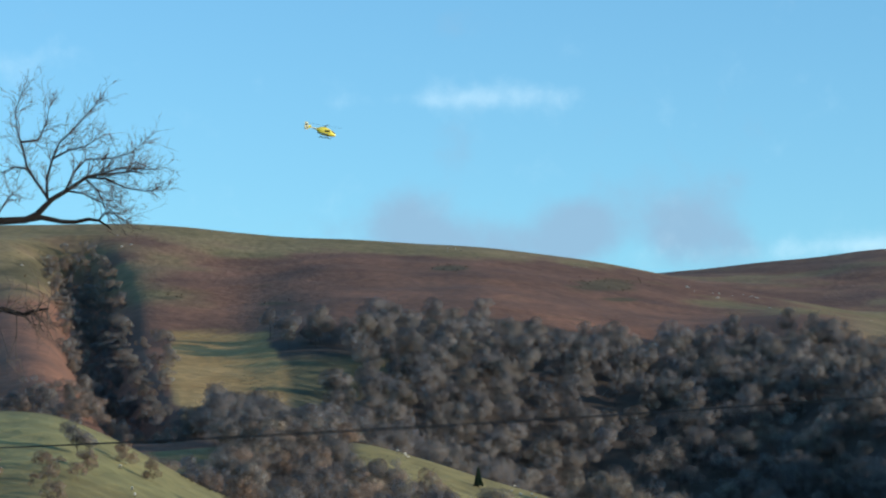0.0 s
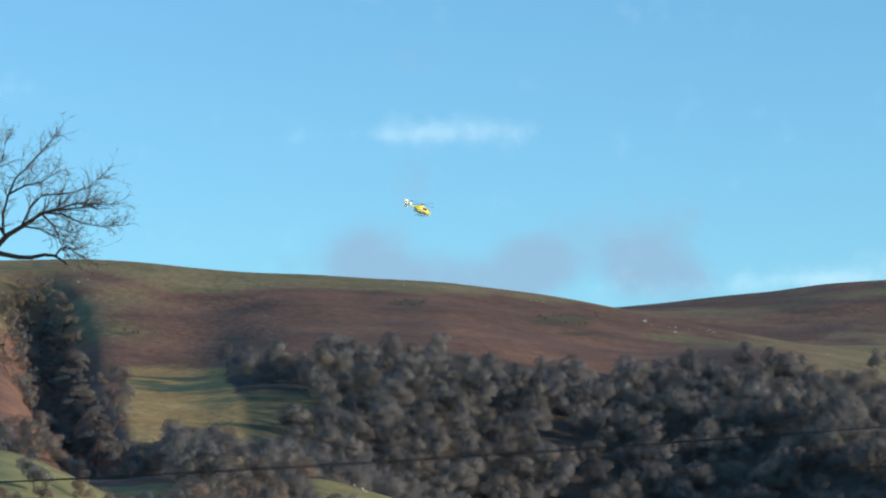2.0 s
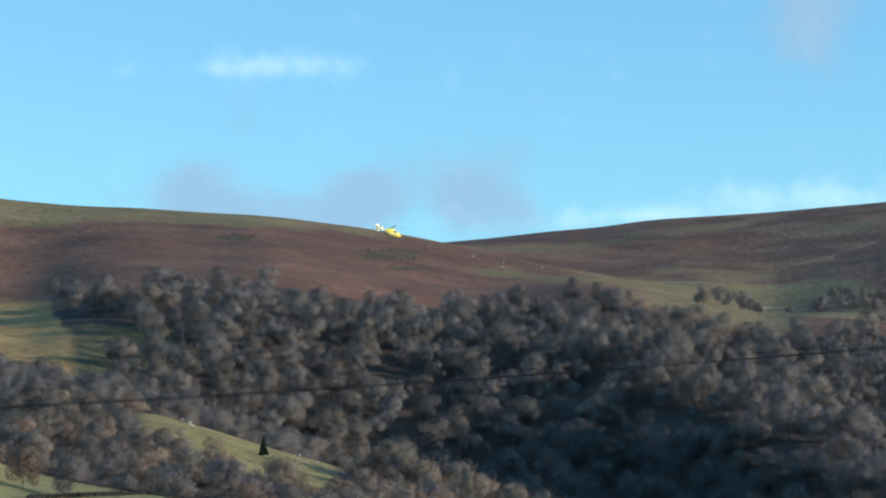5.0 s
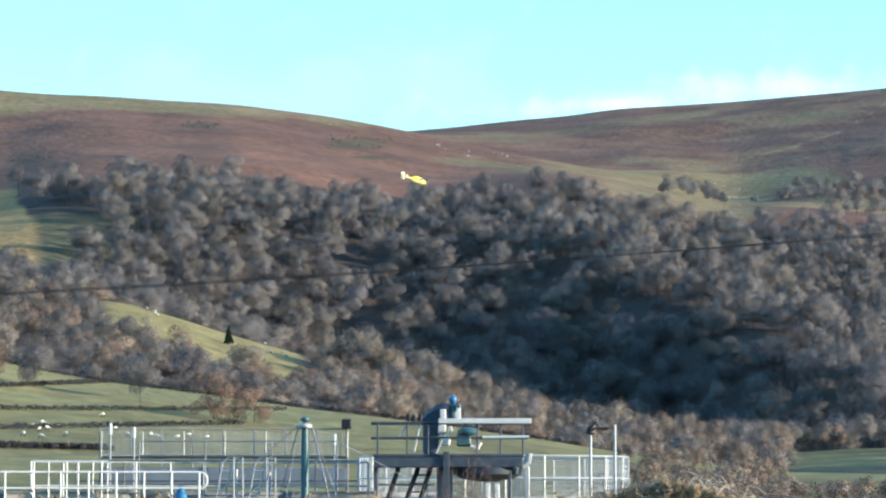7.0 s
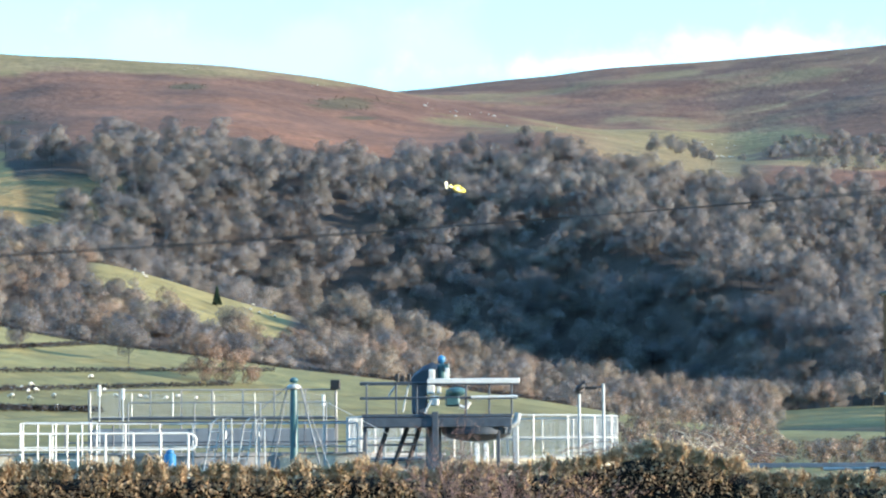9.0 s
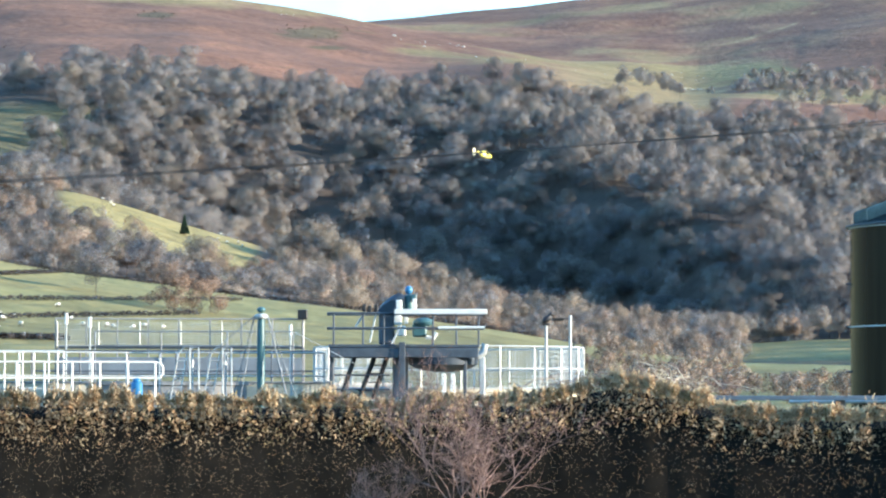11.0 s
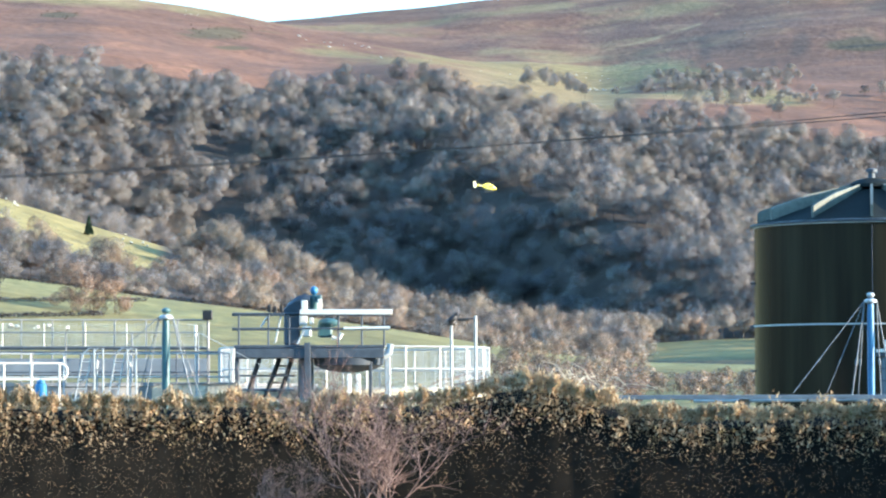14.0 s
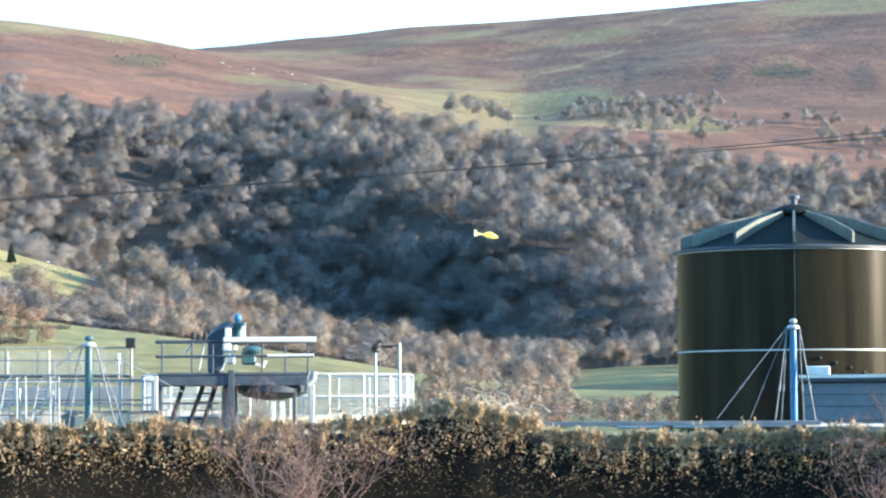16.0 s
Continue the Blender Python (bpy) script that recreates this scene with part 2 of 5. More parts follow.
def spur_crest(b):
    return line(b, "-24:3.7 -16:3.5 -14.9:3.55 -13.2:3.8 -11.9:3.9 -10.56:4.0 -9.25:3.62 -8.3:3.26 -6.8:2.81 -5.1:2.3 -3.4:1.75 -1.8:1.35 0.4:1.1 2.5:0.95 4.5:1.06 9:0.9 14:0.9")


def hill_foot(b):
    return line(b, "-24:4.0 -14.8:4.05 -12:4.0 -9:3.2 -6:2.3 -3:1.6 0:1.2 3:1.2 5:1.3 14:1.2")


def tree_line(b):
    return line(b, "-24:6.2 -15:6.0 -12.9:5.9 -11.7:6.25 -10.6:6.3 -8.3:6.42 -7.2:6.28 -5:5.97 -3.9:5.97 -2:6.2 -0.9:6.0 0.2:5.72 1.3:5.46 2.4:5.55 4:5.4 5.6:5.1 8.5:4.6 14:4.2")


def hill_crest(b):
    return line(b, "-24:7.8 -17.6:7.91 -15.1:8.0 -14:7.95 -13:7.85 -11.9:7.78 -10.8:7.76 -9.7:7.69 -8.3:7.63 -7.2:7.51 -6.1:7.38 -4.88:7.14 -3.9:6.91 -2.8:6.67 -1.9:6.52 -0.9:6.32 0:6.17 0.8:5.93 1.5:5.75 3:6.0 5:6.2 14:6.2")


def far_crest(b):
    return line(b, "-24:6.6 -10:6.6 -4.85:7.13 -3.9:7.21 -2.8:7.34 -1.7:7.41 -0.9:7.54 1.3:7.64 3.5:7.8 5.7:7.97 9:8.12 14:8.2")


def gully(b, r):
    """Depth of the stream gully that runs down the west of the hill, and of two small clefts."""
    mid = np.interp(r, [1480, 1650, 1900, 2150, 2350, 2550], [-14.7, -15.3, -15.75, -15.85, -16.1, -16.3])
    fade = np.clip((r - 1400) / 120, 0, 1) * np.clip((2520 - r) / 150, 0, 1)
    return fade * (28 * np.exp(-((b - mid) / 0.62) ** 2) - 9 * np.exp(-((b - mid + 1.5) / 0.9) ** 2))


RANGES = np.array([0, 330, 560, 700, 790, 1050, 1190, 1500, 2050, 2600, 2790, 3500, 4300, 4900], float)


def land_height(b, r):
    b, r = np.asarray(b, float), np.asarray(r, float)
    f, s, w, t, c, g = field_crest(b), spur_crest(b), hill_foot(b), tree_line(b), hill_crest(b), far_crest(b)
    up = lambda e, d: 1.7 + d * np.tan(np.radians(e))
    dip = np.minimum(c - 0.2, g - 0.2) * (1 - soft(b, -3.0, 2.2)) + (c + 0.3 * (g - c)) * soft(b, -3.0, 2.2)
    z = [0 * b, 0 * b, 0.52 * up(f, 700), up(f, 700), up(f, 700) - 5, up(s, 1050), np.minimum(up(s, 1050) - 8, up(w - 0.4, 1190)),
         up(w, 1500), up(t, 2050), up(c, 2600), up(dip, 2790), up(g, 3500), up(g, 3500) - 30, up(g, 3500) - 90]
    out = np.zeros(np.broadcast(b, r).shape)
    for i in range(len(RANGES) - 1):
        k = np.clip((r - RANGES[i]) / (RANGES[i + 1] - RANGES[i]), 0, 1)
        inside = (r >= RANGES[i]) & (r <= RANGES[i + 1])
        out = np.where(inside, z[i] + (z[i + 1] - z[i]) * k, out)
    x, y = r * np.sin(np.radians(b)), r * np.cos(np.radians(b))
    rise = np.clip((r - 350) / 500, 0, 1)
    rise = rise * (1 - 0.9 * np.exp(-((r - 3500) / 220) ** 2)) * (1 - 0.8 * np.exp(-((r - 2600) / 110) ** 2))
    out = out + rise * (5 * fbm(x, y, 170, 4, 3) + np.clip((r - 1300) / 300, 0, 1) * 7 * fbm(x, y, 260, 3, 9))
    # a wooded nose that runs down the hillside, with a shaded dingle west of it
    nose = b - np.interp(r, [1400, 1480, 1580, 1725, 1850], [4.3, 3.1, 1.7, -0.2, -1.4])
    rise = np.interp(r, [1330, 1420, 1560, 1725, 1900], [0.0, 26.0, 40.0, 22.0, 0.0])
    form = np.where(nose > 0, np.exp(-(nose / 3.2) ** 2), np.exp(-(nose / 1.5) ** 2))
    dingle = np.interp(r, [1250, 1480, 1650, 1850], [0.0, 36.0, 32.0, 0.0]) * np.exp(-((nose + 7.2) / 5.0) ** 2)
    return out - gully(b, r) + (rise * form - dingle) * (1 + 0.3 * fbm(x, y, 130, 3, 61))


def land_at(b, r):
    """A place on the land by bearing and distance."""
    z = float(land_height(b, r))
    return Vector((r * math.sin(radians(b)), r * math.cos(radians(b)), z))


def shade_of(f, a, b):
    return a[None, :] + (b - a)[None, :] * np.clip(f, 0, 1)[:, None]


def soft(v, lo, hi):
    k = np.clip((v - lo) / (hi - lo), 0, 1)
    return k * k * (3 - 2 * k)


def in_olive_field(b, e):
    right = np.interp(e, [4.2, 4.8, 5.4, 5.9], [-11.9, -11.4, -11.9, -12.7])
    left = np.interp(e, [4.2, 5.8], [-14.1, -14.5])
    return soft(e, 4.05, 4.2) * soft(-e, -6.0, -5.85) * soft(b - left, -0.1, 0.1) * soft(right - b, -0.1, 0.1)


def land_colour(b, r, e, x, y):
    bracken, rust = np.array((0.155, 0.085, 0.06)), np.array((0.235, 0.118, 0.076))
    straw, olive = np.array((0.27, 0.2, 0.105)), np.array((0.2, 0.155, 0.075))
    green, litter = np.array((0.225, 0.186, 0.08)), np.array((0.075, 0.06, 0.05))
    n1, n2, n3 = fbm(x, y, 140, 4, 21), fbm(x, y, 40, 4, 31), fbm(x, y, 420, 3, 41)
    col = shade_of(0.5 + n2 * 1.1 + n1 * 0.5, bracken, rust)
    # grassy crest and patches on the moor
    crest = soft(e - hill_crest(b) + 0.22 + n1 * 0.6 + n2 * 0.3, -0.1, 0.2) * (r < 2750) * (b < 1.6)
    patch = soft(n1 * 0.8 + n3, 0.34, 0.55) * 0.75
    grass = np.maximum(np.maximum(crest, patch), soft(-b + 2.2 * n1 + n2, 14.2, 16.2) * soft(e + 0.6 * n1, 6.4, 7.0))
    grass = np.maximum(grass, soft(b, -2.3, -0.2) * soft(2.6 - b, 0, 1.0) * soft(e - tree_line(b) + 0.22 + n2 * 0.15, -0.1, 0.2) * (r < 2750) * 0.9)
    col = col + (shade_of(0.5 + n2, straw, olive) - col) * grass[:, None]
    far = (r > 2790) * soft(n2 + n3, 0.1, 0.5) * 0.2
    col = col + (straw - col) * far[:, None]
    # dark heather and gorse ground on the moor, with two painted shadow streaks
    dark = 0.0 * b
    # spots at -12.1 and -14.3 are tree-shadow streaks put into the ground colour
    for b0, e0, wb, we in ((-8.9, 7.2, 0.4, 0.06), (-5.9, 6.88, 0.75, 0.13), (-12.1, 6.5, 0.5, 0.05), (-14.3, 6.58, 0.28, 0.035), (-16.8, 7.0, 0.6, 0.4), (-5.4, 6.62, 0.5, 0.05), (6.6, 6.6, 0.8, 0.12)):
        dark = np.maximum(dark, np.exp(-((b - b0) / wb) ** 2 - ((e - e0) / we) ** 2))
    dark = soft(dark + n2 * 0.7, 0.3, 0.75) * (r > 1900)
    col = col + (np.array((0.085, 0.075, 0.042)) - col) * (0.8 * dark)[:, None]
    # green pastures on the eastern bench
    bench = soft(b, 0.4, 1.2) * soft(6.2 - b, 0, 1.2) * soft(e - tree_line(b), 0.02, 0.1) * soft(tree_line(b) + 0.62 - e + 0.5 * n1, 0, 0.12) * (r < 2790)
    bench = bench * soft(n1 + 0.7 * n2, -0.05, 0.2) * 0.85
    col = col + (shade_of(0.5 + 1.5 * n2, green * 1.05, straw) - col) * bench[:, None]
    # a worn track over the far moor, a dark wall and soft dark patches
    trod = np.interp(b, [1.2, 2.66, 3.49, 4.2, 4.5], [6.45, 6.79, 7.03, 7.43, 7.66])
    track = np.exp(-((e - trod + 0.03 * n2) / 0.022) ** 2) * soft(b, 1.2, 2.4) * soft(4.6 - b, 0, 0.2) * (r > 2790) * soft(n2, -0.35, 0.1)
    col = col + (straw * 1.35 - col) * (0.8 * track)[:, None]
    wall = np.exp(-((e - 6.56 - 0.05 * (b - 6.2)) / 0.02) ** 2) * soft(b, 6.1, 6.3) * soft(7.2 - b, 0, 0.2) * (r > 2300)
    col = col + (np.array((0.05, 0.045, 0.04)) - col) * wall[:, None]
    dark_patch = np.exp(-((b - 5.4 - 0.25 * (e - 6.5)) / 0.22) ** 2 - ((e - 6.65) / 0.32) ** 2) + np.exp(-((b - 8.1) / 0.3) ** 2 - ((e - 6.45) / 0.3) ** 2) + 0.7 * np.exp(-((b - 3.6) / 0.18) ** 2 - ((e - 6.6) / 0.3) ** 2)
    col = col + (np.array((0.1, 0.07, 0.055)) - col) * (0.75 * soft(dark_patch + 0.5 * n2, 0.15, 0.8) * (r > 2300))[:, None]
    # woodland floor
    wood = soft(tree_line(b) - 0.22 - e + n1 * 0.3, -0.03, 0.1) * (r > 1120) * soft(b, -13.2, -12.6)
    col = col + (litter - col) * wood[:, None]
    meadow = in_olive_field(b + n1 * 0.5, e + n2 * 0.2)
    # east part of the olive field: the wood's shadow painted in as darker grass
    lower = soft(b, -12.2, -11.8) * soft(-9.7 - b + n1, -0.3, 0.3) * soft(e, 4.0, 4.3) * soft(5.6 - e, 0, 0.25) * (r > 1190)
    col = col + (shade_of(0.5 + n2 * 1.4, np.array((0.35, 0.215, 0.085)), np.array((0.4, 0.26, 0.11))) - col) * meadow[:, None]
    col = col + (np.array((0.11, 0.1, 0.055)) - col) * lower[:, None]
    # spur pasture and the near fields
    near = (r < 1190)
    col = np.where(near[:, None], litter * 1.2, col)
    strip = soft(spur_crest(b) - e, -0.2, -0.05) * soft(0.95 - (spur_crest(b) - e) + n2 * 0.1, 0, 0.08) * soft(b, -10.9, -10.5) * soft(-6.7 - b, 0, 0.4) * (r > 790) * near
    col = col + (green * 1.15 - col) * strip[:, None]
    pasture = (r < 790) * (r > 120)
    col = np.where(pasture[:, None], shade_of(0.5 + n2 + n1, green * 0.95, np.array((0.225, 0.205, 0.09))), col)
    eastern = near * (r > 700) * soft(b, 2.0, 2.6) * soft(6 - b, 0, 0.6) * soft(e, 0.45, 0.7)
    col = col + (np.array((0.27, 0.205, 0.085)) - col) * eastern[:, None]
    west = (r > 700) * near * soft(-13.6 - b + 2 * n1, -0.5, 0.8) * soft(e, 3.0, 3.3)
    col = col + (green * 0.85 - col) * west[:, None]
    verge = (r <= 120)
    col = np.where(verge[:, None], shade_of(0.5 + n2 * 2, np.array((0.022, 0.022, 0.012)), np.array((0.04, 0.038, 0.02))), col)
    return col


def build_ground():
    b = np.concatenate([np.arange(-180, -24, 4), np.arange(-24, -18, 0.5), np.arange(-18, 9.2, 0.055), np.arange(9.2, 14, 0.4), np.arange(14, 44, 0.8), np.arange(44, 180, 4)])
    r = np.concatenate([[0.0], np.arange(4, 120, 12), np.arange(120, 360, 20), np.arange(360, 1500, 9), np.arange(1500, 2900, 6.5),
                        np.arange(2900, 3560, 14), np.arange(3560, 4900, 90)])
    bb, rr = np.meshgrid(b, r)
    bb, rr = bb.ravel(), rr.ravel()
    z = land_height(bb, rr)
    x, y = rr * np.sin(np.radians(bb)), rr * np.cos(np.radians(bb))
    e = np.degrees(np.arctan2(z - EYE.z, rr))
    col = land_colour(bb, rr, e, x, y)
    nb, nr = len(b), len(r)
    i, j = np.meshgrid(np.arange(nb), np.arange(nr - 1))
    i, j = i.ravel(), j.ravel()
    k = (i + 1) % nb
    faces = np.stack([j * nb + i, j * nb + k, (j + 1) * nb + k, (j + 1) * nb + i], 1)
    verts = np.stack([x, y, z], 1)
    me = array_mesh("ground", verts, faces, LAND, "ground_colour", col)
    me.shade_smooth()
    tagged(new("ground", me), "moorland hill of red bracken above green valley pastures", "hillside", kind="structure")


build_ground()


# ---------------------------------------------------------------- woods
def bare_tree(seed, height=14.0, spread=0.42, twigs=230, limbs=7, sliver=1.5, low=0.5):
    """Arrays of one leafless tree: triangles of a tapered trunk, limbs and a cloud of fine twigs with an uneven outline."""
    g = np.random.default_rng(seed)
    tris, kind, outs = [], [], []

    def stick(a, b, ra, rb, tone):
        a, b = np.array(a, float), np.array(b, float)
        d = (b - a) / (np.linalg.norm(b - a) + 1e-9)
        s = np.cross(d, (0.3, 0.9, 0.2) if abs(d[2]) > 0.8 else (0, 0, 1.0))
        s /= np.linalg.norm(s)
        t = np.cross(d, s)
        ang = [0, 2.094, 4.189]
        lo = [a + ra * (math.cos(k) * s + math.sin(k) * t) for k in ang]
        hi = [b + rb * (math.cos(k) * s + math.sin(k) * t) for k in ang]
        for i in range(3):
            n = (i + 1) % 3
            tris.append((lo[i], lo[n], hi[n]))
            tris.append((lo[i], hi[n], hi[i]))
            kind.extend((tone, tone))
            mid = (lo[i] + lo[n] - 2 * a)
            outs.extend((np.array((mid / (np.linalg.norm(mid) + 1e-9),) * 3),) * 2)

    top = np.array((g.normal(0, 0.4), g.normal(0, 0.4), height * 0.5))
    stick((0, 0, -0.6), top, 0.34, 0.2, 0.6)
    lobes = []
    for i in range(limbs):
        a = 2 * math.pi * (i + g.uniform(-0.3, 0.3)) / limbs
        out = height * spread * g.uniform(0.35, 0.8)
        tip = np.array((out * math.cos(a), out * math.sin(a), height * g.uniform(low, 0.86)))
        if i == 0:
            tip = np.array((g.normal(0, 0.8), g.normal(0, 0.8), height * 0.88))
        start = top * g.uniform(0.55, 1.0)
        mid = (start + tip) / 2 + np.array((0, 0, -0.3))
        stick(start, mid, 0.16, 0.1, 0.65)
        stick(mid, tip, 0.1, 0.04, 0.7)
        lobes.append((tip, height * g.uniform(0.15, 0.25)))
    heart = np.array((0, 0, height * 0.5))

    def unit(v):
        return v / (np.linalg.norm(v) + 1e-9)

    # haze of the finest twigs, lobe by lobe: a ragged inner mass
    nu, nv = 5, 4
    for c, rad in lobes:
        grid = []
        for i in range(nv + 1):
            a = math.pi * i / nv
            for j in range(nu):
                k = 2 * math.pi * (j + 0.5 * (i % 2)) / nu
                d = np.array((math.sin(a) * math.cos(k), math.sin(a) * math.sin(k), -math.cos(a)))
                p = c + d * rad * g.uniform(0.66, 1.06) * np.array((1.15, 1.15, 0.9))
                grid.append((p, unit(0.6 * d + 0.6 * unit(p - heart) + 0.25 * g.normal(size=3))))
        for i in range(nv):
            for j in range(nu):
                q = [grid[i * nu + j], grid[i * nu + (j + 1) % nu], grid[(i + 1) * nu + (j + 1) % nu], grid[(i + 1) * nu + j]]
                for t in ((q[0], q[1], q[2]), (q[0], q[2], q[3])):
                    tris.append(tuple(p for p, _ in t))
                    kind.append(0.92)
                    outs.append(np.array([n for _, n in t]))
    for i in range(twigs):
        c, rad = lobes[g.integers(len(lobes))]
        d = g.normal(size=3)
        d[2] = d[2] * 0.9 + 0.15
        d = unit(d)
        p = c + d * rad * g.uniform(0.45, 1.3) * np.array((1.15, 1.15, 0.95))
        w = unit(np.cross(d, g.normal(size=3)) + 1.2 * d + np.array((0, 0, 0.35)))
        s = unit(np.cross(d, w))
        size = sliver * g.uniform(0.6, 1.3)
        tri = (p - s * size * 0.085, p + s * size * 0.085, p + w * size)
        out = unit(0.55 * d + 0.6 * unit(p - heart) + 0.3 * g.normal(size=3))
        if np.dot(np.cross(tri[1] - tri[0], tri[2] - tri[0]), out) < 0:
            tri = (tri[1], tri[0], tri[2])
        tris.append(tri)
        kind.append(1.0)
        outs.append(np.array((out,) * 3))
    return np.array(tris), np.array(kind), np.array(outs)


def wood_mesh(name, places, heights, tints, templates):
    """Many trees joined into one mesh."""
    vs, cs, ns = [], [], []
    for p, h, tint in zip(places, heights, tints):
        tri, tone, out = templates[rng.integers(len(templates))]
        a = rng.uniform(0, 6.283)
        k = h / 14.0
        rot = np.array(((math.cos(a), -math.sin(a), 0), (math.sin(a), math.cos(a), 0), (0, 0, 1.0))) * k
        ns.append(out.reshape(-1, 3) @ (rot / k).T)
        rot[:2] *= rng.uniform(0.9, 1.25)
        vs.append((tri.reshape(-1, 3) @ rot.T + p))
        cs.append(np.repeat(tone[:, None] * tint[None, :], 3, 0))
    v, c = np.concatenate(vs), np.concatenate(cs)
    f = np.arange(len(v)).reshape(-1, 3)
    return array_mesh(name, v, f, TWIG, "tint", c, np.concatenate(ns))


def scatter(b0, b1, r0, r1, step):
    """Jittered places over a sector, as bearing and distance."""
    out = []
    r = r0
    while r < r1:
        w = math.degrees(step / r)
        bs = np.arange(b0, b1, w)
        out.append(np.stack([bs + rng.uniform(-0.45, 0.45, len(bs)) * w, r + rng.uniform(-0.45, 0.45, len(bs)) * step], 1))
        r += step * 0.9
    return np.concatenate(out)


def on_land(br):
    b, r = br[:, 0], br[:, 1]
    z = land_height(b, r)
    e = np.degrees(np.arctan2(z - EYE.z, r))
    return np.stack([r * np.sin(np.radians(b)), r * np.cos(np.radians(b)), z], 1), e


GREY_BROWN, WARM, RUSSET, DUSK = np.array((0.25, 0.225, 0.2)), np.array((0.31, 0.26, 0.205)), np.array((0.29, 0.21, 0.165)), np.array((0.2, 0.19, 0.195))
TREES = [bare_tree(s, twigs=360, sliver=1.9, limbs=7, low=0.4) for s in range(9)]
BUSHY = [bare_tree(50 + s, height=14.0, spread=0.5, twigs=210, limbs=8, sliver=1.5, low=0.2) for s in range(5)]


def plant(name, label, br, keep, low, high, colours, templates=None):
    places, _ = on_land(br)
    places = places[keep]
    n = len(places)
    mix = rng.uniform(0, 1, (n, 1))
    pick = rng.integers(0, len(colours) - 1, n)
    ends = np.array(colours)
    tints = (ends[pick] * mix + ends[pick + 1] * (1 - mix)) * rng.uniform(0.75, 1.25, (n, 1))
    me = wood_mesh(name, places, rng.uniform(low, high, n), tints, templates or TREES)
    tagged(new(name, me), label, "woodland", kind="stuff")


def plant_woods():
    # the large wood on the hillside
    br = scatter(-13.2, 9.6, 1330, 2140, 16.5)
    pl, e = on_land(br)
    b, r = br.T
    n = fbm(pl[:, 0], pl[:, 1], 90, 3, 77)
    edge = tree_line(b) - 0.3 + n * 0.3
    keep = (e < edge) & (in_olive_field(b, e) < 0.3)
    hollow = (b > -12.6) & (b < -10.7 + 1.5 * n) & (e < 5.6) & (e > 4.0)
    keep &= ~hollow
    keep &= ~((b < -12.6) & (e > 4.5))
    keep &= rng.uniform(size=len(b)) > 0.06 + 0.55 * soft(e - edge, -0.5, 0.0)
    keep &= ~((b < -10.6) & (e > 5.5) & (rng.uniform(size=len(b)) > 0.4))
    plant("hillside_wood", "leafless oak wood covering the steep hillside", br, keep, 12, 23, (DUSK, GREY_BROWN, DUSK, GREY_BROWN))
    # the wood on the spur before it
    br = scatter(-14.6, 9.6, 800, 1075, 12.0)
    pl, e = on_land(br)
    b, r = br.T
    n = fbm(pl[:, 0], pl[:, 1], 60, 3, 78)
    s = spur_crest(b)
    strip = (b > -10.7) & (b < -6.5) & (s - e < 0.95)
    keep = ~strip & (rng.uniform(size=len(b)) > 0.12) & ~((b > 2.3) & (b < 5.0) & (n > -0.55) & (r < 1040)) & ~((b < -13.2) & (e > 2.9))
    plant("spur_wood", "grey-brown leafless woodland on the lower spur", br, keep, 7.5, 12.5, (GREY_BROWN, DUSK, WARM, RUSSET, GREY_BROWN))
    # taller trees along the spur's crest
    br = scatter(-5.9, -0.4, 985, 1050, 15.0)
    plant("crest_trees", "tall pale leafless trees along the spur crest", br, rng.uniform(size=len(br)) > 0.6, 11, 16, (WARM, GREY_BROWN, WARM))
    # trees along the gully and its banks
    br = scatter(-17.8, -13.0, 1440, 2480, 11.0)
    pl, e = on_land(br)
    b, r = br.T
    keep = (gully(b, r) > 8) & (rng.uniform(size=len(b)) > 0.35)
    low = (r < 1560) & (rng.uniform(size=len(b)) > 0.3)
    side = (np.abs(b + 14.55) < 0.35) & (r < 2000) & (rng.uniform(size=len(b)) > 0.75)
    plant("gully_wood", "bare trees along the stream gully", br, (keep | low | side), 7, 12, (DUSK, GREY_BROWN, RUSSET), BUSHY)
    # scrub below the pastures and thin trees on the bench
    br = scatter(-2.0, 9.0, 330, 790, 8.0)
    pl, e = on_land(br)
    b, r = br.T
    n = fbm(pl[:, 0], pl[:, 1], 50, 3, 79)
    keep = (e < 0.5 + n * 0.3 + 0.4 * (b < 1)) & (b > -0.6 + n)
    plant("valley_scrub", "brown winter scrub on the valley floor", br, keep & ((b < 2.4) | (r < 440)), 2.0, 4, (WARM, RUSSET, GREY_BROWN), BUSHY)
    br = scatter(0.6, 9.4, 2080, 2560, 22.0)
    pl, e = on_land(br)
    b, r = br.T
    n = fbm(pl[:, 0], pl[:, 1], 80, 3, 80)
    keep = (n > -0.12) & (e - tree_line(b) < 0.8) & ~((b > 1.3) & (b < 3.6) & (e > 5.58) & (e < 5.9) & (n < 0.25))
    plant("bench_trees", "scattered bare trees and hawthorns between upland pastures", br, keep, 8, 13, (DUSK, GREY_BROWN, DUSK, GREY_BROWN))
    br = scatter(-18.5, -15.9, 560, 690, 9.0)
    pl, e = on_land(br)
    n = fbm(pl[:, 0], pl[:, 1], 40, 3, 83)
    plant("knoll_scrub", "brown thorn scrub on the grassy knoll", br, (e < 3.3) & (n > -0.1), 2.5, 5, (RUSSET, WARM, RUSSET), BUSHY)
    # dark gorse on the moor; clumps at -12.1 and -14.3 stand in for shadow streaks
    spots = []
